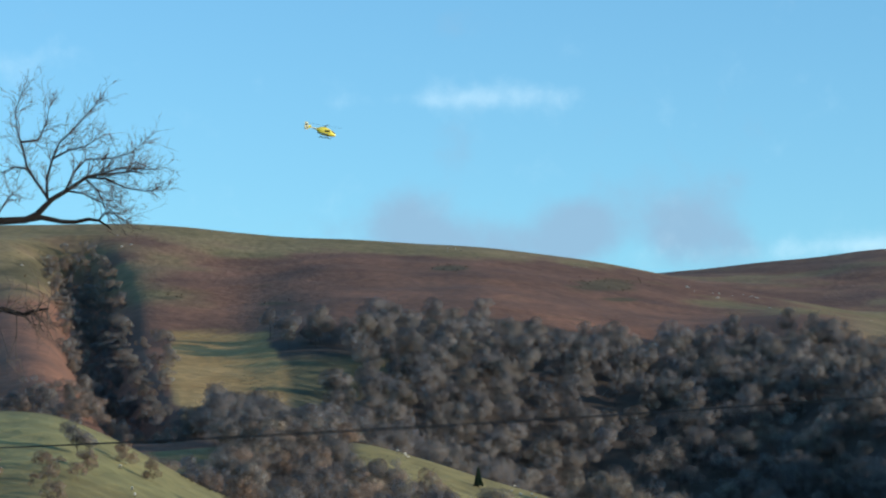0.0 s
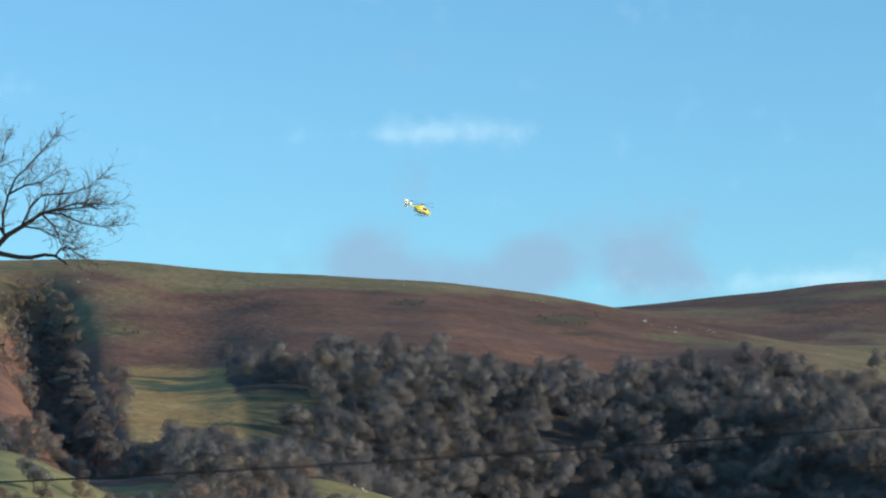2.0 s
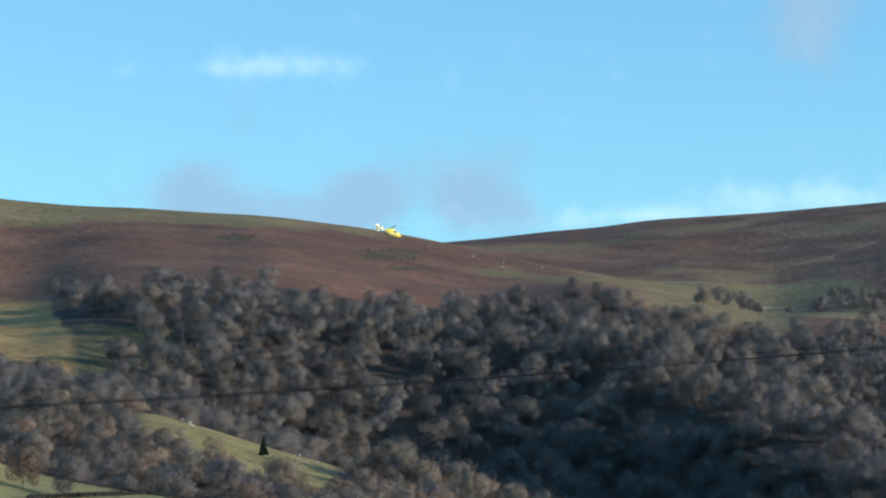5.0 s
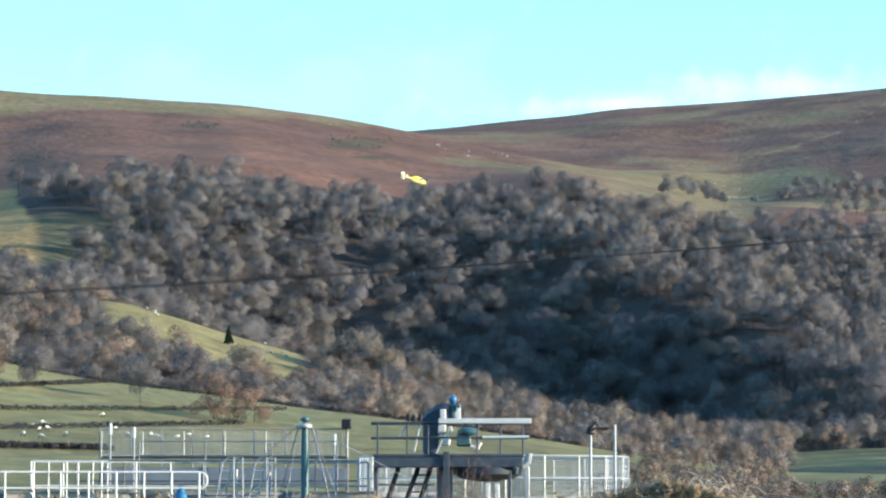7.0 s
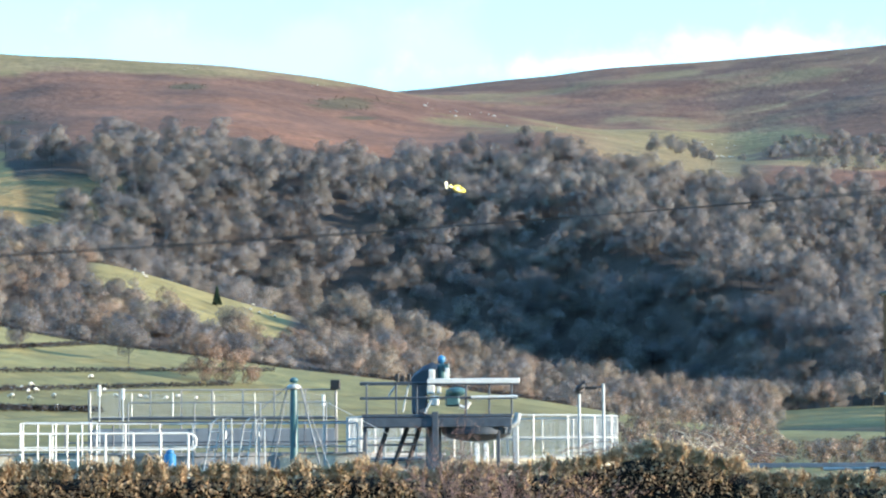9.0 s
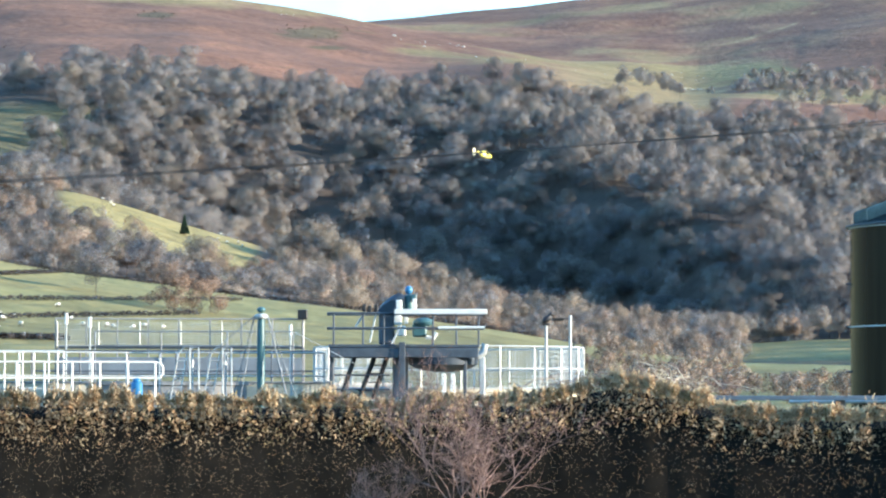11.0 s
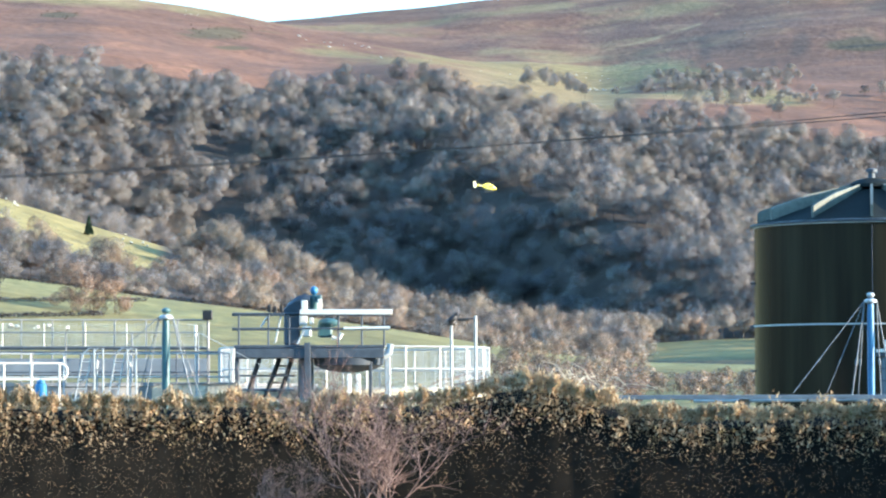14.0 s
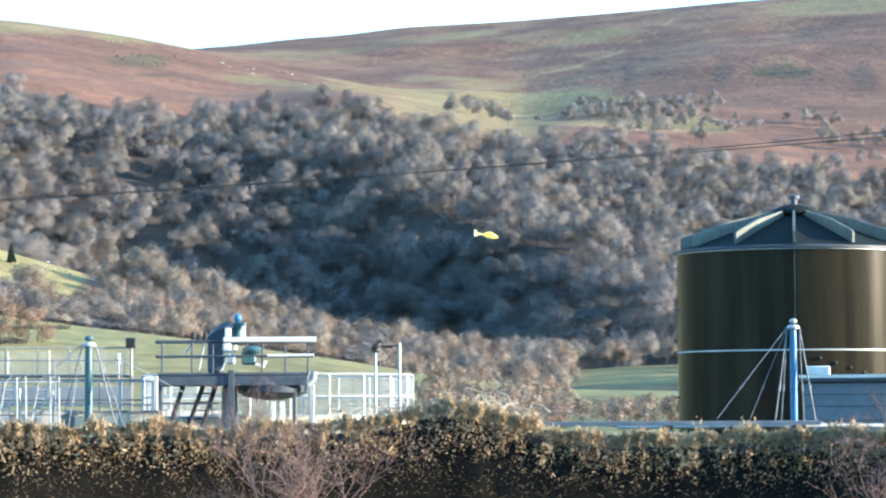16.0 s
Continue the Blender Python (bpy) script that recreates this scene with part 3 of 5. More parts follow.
    for b0, e0, w, h, n in ((-8.9, 7.2, 0.35, 0.07, 34), (-5.7, 6.85, 0.6, 0.16, 60), (-6.3, 6.95, 0.3, 0.06, 20), (-12.1, 6.5, 0.4, 0.05, 16), (-14.3, 6.58, 0.25, 0.04, 12), (-16.7, 7.0, 0.5, 0.5, 22)):
        for _ in range(n // 3):
            b, want = b0 + rng.normal(0, w * 0.6), e0 + rng.normal(0, h * 0.6)
            rr = np.arange(2000, 3400, 8.0)
            ee = np.degrees(np.arctan2(land_height(np.full(len(rr), b), rr) - EYE.z, rr))
            spots.append((b, rr[int(np.argmax(ee > want))] if (ee > want).any() else 2500.0))
    br = np.array(spots)
    plant("gorse", "dark gorse bushes scattered over the bracken moor, two clumps standing in for shadow", br, np.ones(len(br), bool), 0.9, 1.8, (np.array((0.15, 0.12, 0.08)), np.array((0.19, 0.14, 0.095))), BUSHY)
    # field hedges and single trees in the near fields
    rows = []
    for b in np.linspace(-14.0, -1.5, 420):
        rows.append((b, 694.0))
    for b0, e0, b1, e1 in ((-12.8, 2.15, -10.6, 2.25), (-12.8, 1.72, -7.2, 1.72), (-12.8, 1.35, -8.0, 1.45), (-12.8, 1.0, -10.5, 0.95)):
        for k in np.linspace(0, 1, 190):
            b, want = b0 + (b1 - b0) * k, e0 + (e1 - e0) * k
            rr = np.arange(360, 702, 2.0)
            ee = np.degrees(np.arctan2(land_height(np.full(len(rr), b), rr) - EYE.z, rr))
            rows.append((b, rr[int(np.argmin(np.abs(ee - want)))]))
    br = np.array(rows)
    plant("field_hedges", "dark clipped hedgerows between the pastures", br, np.ones(len(br), bool), 0.7, 1.25, (DUSK * 0.5, DUSK * 0.7), BUSHY)


plant_woods()


def lone_tree(bearing, dist, height, tint, seed, label, bushy=False):
    """A single bare tree with a trunk and a crown of its own."""
    tri, tone, out = bare_tree(seed, 14.0, 0.55 if bushy else 0.42, 560, 10, 1.2, 0.14 if bushy else 0.26)
    k = height / 14.0
    foot = land_at(bearing, dist)
    ob = thing("tree", label, "tree", foot, seed * 37.0)
    woody = tone < 0.8
    for name, pick in (("trunk", woody), ("crown", ~woody)):
        v = tri[pick].reshape(-1, 3) * k
        col = np.repeat(tone[pick][:, None] * tint[None, :], 3, 0)
        part(name, array_mesh(name, v, np.arange(len(v)).reshape(-1, 3), TWIG, "tint", col, out[pick].reshape(-1, 3)), None, ob)


for spot in ((-12.0, 640, 9, DUSK, 1, "small bare hedgerow tree in the pasture"), (-10.0, 640, 10, DUSK, 2, "spreading bare hedgerow tree in the pasture"),
             (-8.6, 610, 8, RUSSET * 0.9, 3, "rusty brown thorn clump beside the field hedge"), (-8.2, 615, 8.5, RUSSET * 0.9, 4, "rusty brown thorn clump beside the field hedge"),
             (-7.8, 620, 7.5, RUSSET * 0.9, 6, "rusty brown thorn clump beside the field hedge"), (-12.9, 640, 9, RUSSET * 0.8, 5, "brown bare tree on the field edge"),
             (-16.0, 640, 9, DUSK, 8, "bare thorn tree on the grassy knoll"), (-15.1, 660, 6, RUSSET, 9, "low brown thorn bush on the grassy knoll"),
             (-14.6, 650, 5, RUSSET * 0.8, 10, "low brown thorn bush on the grassy knoll"),
             (0.2, 2150, 16, DUSK, 11, "slender bare tree on the upland pasture edge"), (-5.5, 1000, 16, WARM, 12, "tall pale bare tree on the spur"),
             (-5.2, 995, 14, WARM, 13, "tall pale bare tree on the spur"), (-4.35, 1020, 15, GREY_BROWN, 14, "tall bare tree on the spur"),
             (-4.9, 870, 13, RUSSET * 1.2, 15, "russet-crowned bare tree on the spur"), (-5.3, 860, 12, RUSSET * 1.2, 16, "russet-crowned bare tree on the spur"),
             (1.4, 1000, 13, GREY_BROWN, 17, "tall rounded bare tree on the valley edge"), (2.5, 1010, 11, GREY_BROWN, 18, "slim bare tree on the valley edge"),
             (-11.0, 1480, 17, RUSSET * 0.9, 19, "reddish bare tree at the foot of the olive field"), (-11.5, 1500, 13, DUSK, 20, "bare tree at the foot of the olive field")):
    lone_tree(*spot, bushy=spot[4] in (3, 4, 6, 9, 10))


def conifer():
    foot = land_at(-8.3, 1010)
    ob = thing("conifer", "single dark green conifer standing on the spur pasture", "tree", foot)
    part("trunk", Shape().tube([(0, 0, -0.4), (0, 0, 2.0), (0, 0, 6.6)], [0.22, 0.18, 0.03], 7), BARK, ob)
    s = Shape()
    for i in range(240):
        h = 0.8 + 6.0 * (i / 240.0)
        rad = 1.75 * (1 - (h - 0.8) / 6.4) * random.uniform(0.6, 1.1) + 0.1
        a = i * 2.39996
        p = Vector((rad * math.cos(a), rad * math.sin(a), h - 0.25 * rad))
        q = Vector((0.1 * math.cos(a), 0.1 * math.sin(a), h + 0.25))
        w = Vector((-math.sin(a), math.cos(a), 0)) * (0.24 + 0.12 * rad)
        n = len(s.v)
        s.v.extend((q, p - w, p + Vector((0, 0, -0.25)), p + w))
        s.f.extend(((n, n + 1, n + 2), (n, n + 2, n + 3)))
    part("crown", s, NEEDLE, ob, smooth=False)


conifer()


# ---------------------------------------------------------------- sheep, stones
def sheep_model():
    ob = thing("sheep", "white sheep grazing on the hillside", "sheep", group="grazing sheep")
    part("body", Shape().ball((0, 0, 0.72), (0.46, 0.25, 0.27), 10, 7), WOOL, ob)
    part("head", Shape().ball((0.62, 0, 0.55), (0.18, 0.1, 0.13), 8, 6), WOOL, ob)
    for x in (-0.32, 0.32):
        for y in (-0.14, 0.14):
            part("leg", Shape().tube([(x, y, 0.0), (x, y, 0.5)], 0.045, 6), BLACK, ob)
    return ob


def flock():
    first = sheep_model()
    spots = []
    for b0, b1, r0, r1, n in ((-12.95, -11.0, 470, 570, 9), (-10.8, -7.6, 520, 610, 8), (-9.9, -9.4, 1020, 1045, 4), (-8.0, -7.0, 1015, 1045, 6), (-15.6, -14.9, 600, 680, 3),
                              (-4.3, -2.9, 2480, 2560, 6), (-6.6, -6.2, 2500, 2580, 4), (-9.0, -8.6, 2520, 2580, 4), (-1.8, 0.5, 2420, 2480, 3), (1.0, 2.0, 2500, 2700, 7), (3.5, 5.4, 2800, 3200, 9), (1.8, 6.0, 3100, 3450, 6)):
        for _ in range(n):
            spots.append((rng.uniform(b0, b1), rng.uniform(r0, r1)))
    for i, (b, r) in enumerate(spots):
        p = land_at(b, r)
        m = pose(p.x, p.y, p.z, 0, 0, rng.uniform(0, 360))
        if i == 0:
            first.matrix_basis = m
        else:
            copy_thing(first, m)


flock()


def rock(bearing, dist, size, seed):
    g = random.Random(seed)
    s = Shape().ball((0, 0, 0.2), (1, 0.8, 0.6), 9, 6)
    s.v = [v * (1 + 0.28 * noise.noise(v * 1.4 + Vector((seed * 3.1, 0, 0)))) * size for v in s.v]
    ob = part("boulder", s, STONE, smooth=False)
    p = land_at(bearing, dist)
    ob.matrix_basis = pose(p.x, p.y, p.z, 0, 0, g.uniform(0, 360))
    tagged(ob, "pale weathered boulder lying on the moor", "boulder", "moorland boulders")


for i in range(26):
    g = random.Random(i)
    b, r = ((g.uniform(-4.6, -2.6), g.uniform(2380, 2560)), (g.uniform(1.1, 1.8), g.uniform(2520, 2680)), (g.uniform(-17.4, -14.6), g.uniform(2250, 2540)))[i % 3]
    rock(b, r, g.uniform(0.7, 1.5), i + 1)


# ---------------------------------------------------------------- helicopter
def hull(sections, sides=18, power=2.4):
    """Rings of a body along x: (x, z of the middle, half width, half height)."""
    rings = []
    for x, z, w, h in sections:
        ring = []
        for j in range(sides):
            a = 2 * math.pi * j / sides
            c, s = math.cos(a), math.sin(a)
            ring.append((x, math.copysign(abs(c) ** (2 / power), c) * w, z + math.copysign(abs(s) ** (2 / power), s) * h))
        rings.append(ring)
    return rings


def helicopter():
    ob = thing("helicopter", "yellow air ambulance helicopter with a paler tail, flying", "helicopter")
    part("fuselage", Shape().ring_tube(hull([(3.9, -0.45, 0.1, 0.1), (3.7, -0.4, 0.42, 0.35), (3.2, -0.28, 0.62, 0.62), (2.5, -0.1, 0.8, 0.95), (1.6, 0.05, 0.88, 1.12),
                                              (0.2, 0.08, 0.88, 1.14), (-1.0, 0.15, 0.8, 1.0), (-1.9, 0.4, 0.52, 0.6), (-2.4, 0.55, 0.3, 0.38)])), YELLOW, ob, "bright yellow painted fuselage")
    part("windscreen", Shape().ring_tube(hull([(3.58, -0.08, 0.3, 0.12), (3.3, 0.05, 0.52, 0.34), (2.7, 0.25, 0.67, 0.55), (2.15, 0.35, 0.73, 0.62), (1.95, 0.38, 0.7, 0.58)])), GLASS, ob, "dark curved windscreen")
    for y in (-1, 1):
        part("side_window", Shape().box((1.0, y * 0.87, 0.4), (1.5, 0.06, 0.62)), GLASS, ob, "dark side window")
        part("stripe", Shape().box((-0.2, y * 0.875, -0.5), (3.4, 0.05, 0.26)), TEAL, ob, "dark green stripe along the side")
    part("engine_cowling", Shape().ring_tube(hull([(1.5, 1.0, 0.3, 0.15), (1.0, 1.12, 0.5, 0.35), (0.0, 1.2, 0.55, 0.42), (-1.0, 1.1, 0.46, 0.36), (-1.7, 0.95, 0.22, 0.2)])), YELLOW, ob)
    part("tail_boom", Shape().tube([(-2.0, 0, 0.55), (-3.6, 0, 0.7), (-5.2, 0, 0.85)], [0.34, 0.2, 0.15], 14), PALE_YELLOW, ob, "pale yellow tapering tail boom")
    fin = part("tail_fin", Shape().ring_tube([[(x + 0.22 * (z - 0.4) * -0.5, w * 0.09, z) for x, w in ((-5.0, 1), (-5.4, 1.3), (-6.15, 0.5), (-6.15, -0.5), (-5.4, -1.3), (-5.0, -1))]
                                              for z in (-0.1, 0.5, 1.3, 2.0, 2.25)]), PALE_YELLOW, ob, "pale yellow swept tail fin")
    part("fin_band", Shape().box((-5.72, 0, 1.42), (0.78, 0.3, 0.34)), BLACK, fin, "dark band across the tail fin")
    ring = Shape()
    pts = [Vector((-5.55 + 0.62 * math.cos(a), 0, 0.75 + 0.62 * math.sin(a))) for a in (2 * math.pi * k / 24 for k in range(25))]
    ring.tube(pts, 0.14, 8)
    part("tail_rotor_shroud", ring, PALE_YELLOW, ob)
    fan = part("tail_rotor", Shape().tube([(0, -0.08, 0), (0, 0.08, 0)], 0.14, 12), DULL_STEEL, ob)
    fan.location = (-5.55, 0, 0.75)
    for k in range(8):
        a = 2 * math.pi * k / 8
        part("fan_blade", Shape().box((0.3 * math.cos(a), 0, 0.3 * math.sin(a)), (0.5, 0.03, 0.09), Matrix.Rotation(-a, 3, "Y")), DULL_STEEL, fan)
    part("stabiliser", Shape().box((-4.6, 0, 0.85), (0.55, 2.6, 0.06)), YELLOW, ob, "yellow horizontal stabiliser")
    for y in (-1.3, 1.3):
        part("end_plate", Shape().box((-4.7, y, 0.9), (0.75, 0.05, 0.95)), YELLOW, ob)
        part("skid", Shape().tube([(2.5, y * 0.77, -1.4), (2.25, y * 0.77, -1.62), (1.8, y * 0.77, -1.66), (-1.2, y * 0.77, -1.66)], 0.06, 8), DULL_STEEL, ob)
    for x in (1.3, -0.6):
        part("skid_strut", Shape().tube([(x, -1.0, -1.65), (x, -0.7, -1.05), (x, 0.7, -1.05), (x, 1.0, -1.65)], 0.05, 8), DULL_STEEL, ob)
    part("rotor_mast", Shape().tube([(0.25, 0, 1.4), (0.25, 0, 1.95)], [0.16, 0.11], 12), DULL_STEEL, ob)
    rotor = part("main_rotor", Shape().lathe([(0.3, -0.08), (0.34, 0.0), (0.2, 0.1)], sides=16), DULL_STEEL, ob)
    rotor.location = (0.25, 0, 1.98)
    for k in range(4):
        m = Matrix.Rotation(math.pi / 2 * k, 3, "Z")
        s = Shape()
        s.ring_tube([[m @ Vector((x, y, z + 0.012 * x)) for y, z in ((-0.14, 0), (0, 0.025), (0.14, 0.0), (0, -0.02))] for x in (0.25, 0.8, 3.0, 5.1)])
        part("rotor_blade", s, BLACK, rotor)
    return ob, rotor, fan


HELI, ROTOR, FAN = helicopter()


# ---------------------------------------------------------------- treatment works
def rail_run(ob, pts, posts, low, high, mat, bars=(1.0, 0.5), thick=0.03, mesh=False):
    """A handrail along a level polyline: posts and bars as parts."""
    pts = [Vector(p) for p in pts]
    for k in bars:
        z = low + (high - low) * k
        part("rail", Shape().tube([(p.x, p.y, z) for p in pts], thick, 6), mat, ob)
    for i in range(len(pts) - 1):
        n = max(1, round((pts[i + 1] - pts[i]).length / posts))
        for j in range(n + (i == len(pts) - 2)):
            p = pts[i].lerp(pts[i + 1], j / n)
            part("post", Shape().tube([(p.x, p.y, low), (p.x, p.y, high)], thick * 1.1, 6), mat, ob)
    if mesh:
        s = Shape()
        for i in range(len(pts) - 1):
            length = (pts[i + 1] - pts[i]).length
            for k in range(1, 9):
                z = low + (high - low) * k / 9
                s.tube([(pts[i].x, pts[i].y, z), (pts[i + 1].x, pts[i + 1].y, z)], 0.006, 3, cap=False)
            n = max(2, int(length / 0.075))
            for j in range(n + 1):
                p = pts[i].lerp(pts[i + 1], j / n)
                s.tube([(p.x, p.y, low), (p.x, p.y, high)], 0.008, 3, cap=False)
        part("mesh_infill", s, mat, ob)


def lvl(b, r, z):
    return Vector((r * math.sin(radians(b)), r * math.cos(radians(b)), z))


def bridge():
    """The scraper bridge with its drive, on legs over the round tank."""
    R = 105.0
    ob = thing("scraper_bridge", "grey steel scraper bridge with handrails and drive unit", "gantry")
    w = lambda b, r=R: lvl(b, r, 0)
    tangent = Matrix.Rotation(radians(4.0), 3, "Z")

    def block(name, b0, b1, z0, z1, depth, mat, r=R, label=""):
        c = (w(b0, r) + w(b1, r)) / 2
        c.z = (z0 + z1) / 2
        return part(name, Shape().box(c, ((w(b1, r) - w(b0, r)).length, depth, z1 - z0), tangent), mat, ob, label)

    block("deck", -5.5, -2.62, 3.22, 3.32, 2.2, DULL_STEEL)
    block("fascia", -5.5, -2.62, 2.86, 3.2, 0.16, DULL_STEEL, R - 1.1, "dark steel edge beam")
    block("fascia", -5.5, -2.62, 2.86, 3.2, 0.16, DULL_STEEL, R + 1.1)
    part("end_bracket", Shape().tube([w(-2.62) + Vector((0, -1, 2.9)), w(-2.5) + Vector((0, -1, 3.05)), w(-2.47) + Vector((0, -1, 3.35))], 0.12, 8), STEEL, ob)
    for r in (R - 1.05, R + 1.05):
        for z, t, b1 in ((4.42, 0.035, -2.5), (3.9, 0.03, -2.52)):
            part("rail", Shape().tube([w(-5.55, r) + Vector((0, 0, z)), w(b1, r) + Vector((0, 0, z))], t, 8), DULL_STEEL, ob)
        for b in (-5.42, -4.85, -4.45, -3.5, -3.05, -2.62):
            part("post", Shape().tube([w(b, r) + Vector((0, 0, 3.3)), w(b, r) + Vector((0, 0, 4.42))], 0.035, 8), DULL_STEEL, ob)
    block("rail_channel", -4.25, -2.46, 4.38, 4.56, 0.14, WHITE, R - 1.15, "white channel along the top rail")
    part("mid_channel", Shape().tube([w(-3.4, R - 1.1) + Vector((0, 0, 3.9)), w(-2.5, R - 1.1) + Vector((0, 0, 3.92))], 0.05, 8), WHITE, ob)
    block("column", -4.28, -3.98, 0.0, 2.88, 0.6, WALL_GREY, R, "blue-grey steel centre column")
    block("column_plate", -4.16, -4.04, 1.2, 3.4, 0.1, DULL_STEEL, R - 1.25)
    block("control_cabinet", -4.55, -4.24, 3.32, 4.45, 0.6, DULL_STEEL)
    for b0, b1, z0, z1 in ((-4.26, -4.1, 4.02, 4.36), (-4.2, -4.02, 3.62, 3.98), (-4.06, -3.98, 4.06, 4.3)):
        block("control_box", b0, b1, z0, z1, 0.4, WHITE, R - 0.4, "white control box")
    for b0, z0, b1, z1 in ((-5.0, 3.95, -4.82, 4.42), (-4.72, 3.4, -4.6, 4.4), (-4.3, 3.35, -4.12, 4.0)):
        part("brace", Shape().tube([w(b0, R - 1.0) + Vector((0, 0, z0)), w(b1, R - 1.0) + Vector((0, 0, z1))], 0.035, 6), STEEL, ob)
    for b0, z0 in ((-4.83, 4.6), (-4.6, 4.6), (-4.72, 4.55)):
        part("junction_box", Shape().box(w(b0, R - 1.0) + Vector((0, 0, z0)), (0.13, 0.14, 0.26)), BLACK, ob)
    part("guy_wire", Shape().tube([w(-6.1) + Vector((0, -1.4, 3.75)), w(-4.75) + Vector((0, -1.4, 2.45))], 0.014, 5), STEEL, ob)
    block("gearbox", -3.9, -3.62, 3.6, 4.1, 0.5, TEAL, R, "teal gearbox")
    part("gearbox_cover", Shape().ball(w(-3.68) + Vector((0, -0.2, 4.12)), (0.38, 0.3, 0.16), 14, 8), TEAL, ob)
    part("pipe_bend", Shape().tube([w(-3.62) + Vector((0, -0.3, 3.6)), w(-3.48) + Vector((0, -0.3, 3.55)), w(-3.42) + Vector((0, -0.3, 3.75))], 0.07, 8), WHITE, ob)
    hood = Shape().ring_tube([[w(b) + Vector((0, y, z)) for y, z in ((-0.4, 4.42), (-0.4, 4.42 + h * 0.75), (-0.2, 4.42 + h), (0.2, 4.42 + h), (0.4, 4.42 + h * 0.75), (0.4, 4.42))]
                              for b, h in ((-4.56, 0.14), (-4.46, 0.38), (-4.3, 0.62), (-4.14, 0.74), (-4.04, 0.66))])
    part("motor_hood", hood, HOOD, ob, "dark blue-grey sloping motor hood")
    part("motor", Shape().lathe([(0.16, 4.45), (0.2, 4.5), (0.2, 5.05), (0.14, 5.1)], w(-3.97), 16), TEAL, ob)
    part("motor_cap", Shape().ball(w(-3.97) + Vector((0, 0, 5.26)), (0.14, 0.14, 0.16), 14, 9), BLUE, ob, "bright blue motor cap")
    part("terminal_box", Shape().box(w(-3.86) + Vector((0, -0.25, 4.98)), (0.18, 0.2, 0.24)), TEAL, ob)
    block("motor_bracket", -4.22, -4.1, 4.5, 4.9, 0.3, WHITE, R - 0.5)
    block("riser", -3.9, -3.82, 4.4, 4.95, 0.15, WHITE, R - 0.4)
    for b, t, mat in ((-5.46, 0.16, DULL_STEEL), (-2.55, 0.2, STEEL), (-2.88, 0.12, DULL_STEEL)):
        for r in (R - 0.9, R + 0.9):
            part("leg", Shape().box(w(b, r) + Vector((0, 0, 1.45)), (t, t, 2.9), tangent), mat, ob)
    drum = Shape().lathe([(0.3, 2.36), (0.9, 2.46), (1.22, 2.62), (1.26, 2.86)], w(-3.3), 32)
    part("hopper", drum, DULL_STEEL, ob, "dark round hopper under the deck")
    for b in (-3.3, -3.12):
        part("white_leg", Shape().box(w(b, R - 0.9) + Vector((0, 0, 1.15)), (0.17, 0.16, 2.3), tangent), WHITE, ob)
    for b0, b1 in ((-5.3, -5.0), (-4.95, -4.62), (-4.68, -4.38)):
        part("stair_string", Shape().tube([w(b0) + Vector((0, -0.4, 1.2)), w(b1) + Vector((0, -0.4, 2.86))], 0.09, 6), BLACK, ob)
    for k in range(5):
        c = w(-4.85 + 0.07 * k) + Vector((0, -0.2, 1.4 + 0.3 * k))
        part("tread", Shape().box(c, (0.55, 0.4, 0.05)), BLACK, ob)
    for z in (1.75, 2.25):
        part("brace", Shape().tube([w(-5.45) + Vector((0, -0.9, z)), w(-4.3) + Vector((0, -0.9, z))], 0.03, 6), DULL_STEEL, ob)


def ring_tank(name, label, bearing, dist, radius, top, mat, sides=56):
    ob = thing(name, label, "tank", lvl(bearing, dist, 0))
    part("wall", Shape().ring_tube([[(q * math.cos(a), q * math.sin(a), z) for a in (2 * math.pi * k / sides for k in range(sides))]
                                    for q, z in ((radius, 0), (radius, top - 0.12), (radius + 0.08, top - 0.1), (radius + 0.08, top), (radius - 0.3, top), (radius - 0.3, 0.4))], cap=False), mat, ob)
    part("water", Shape().lathe([(0.05, top - 0.6), (radius - 0.32, top - 0.6)], sides=sides, cap=False), GLASS, ob, "still dark water")
    return ob


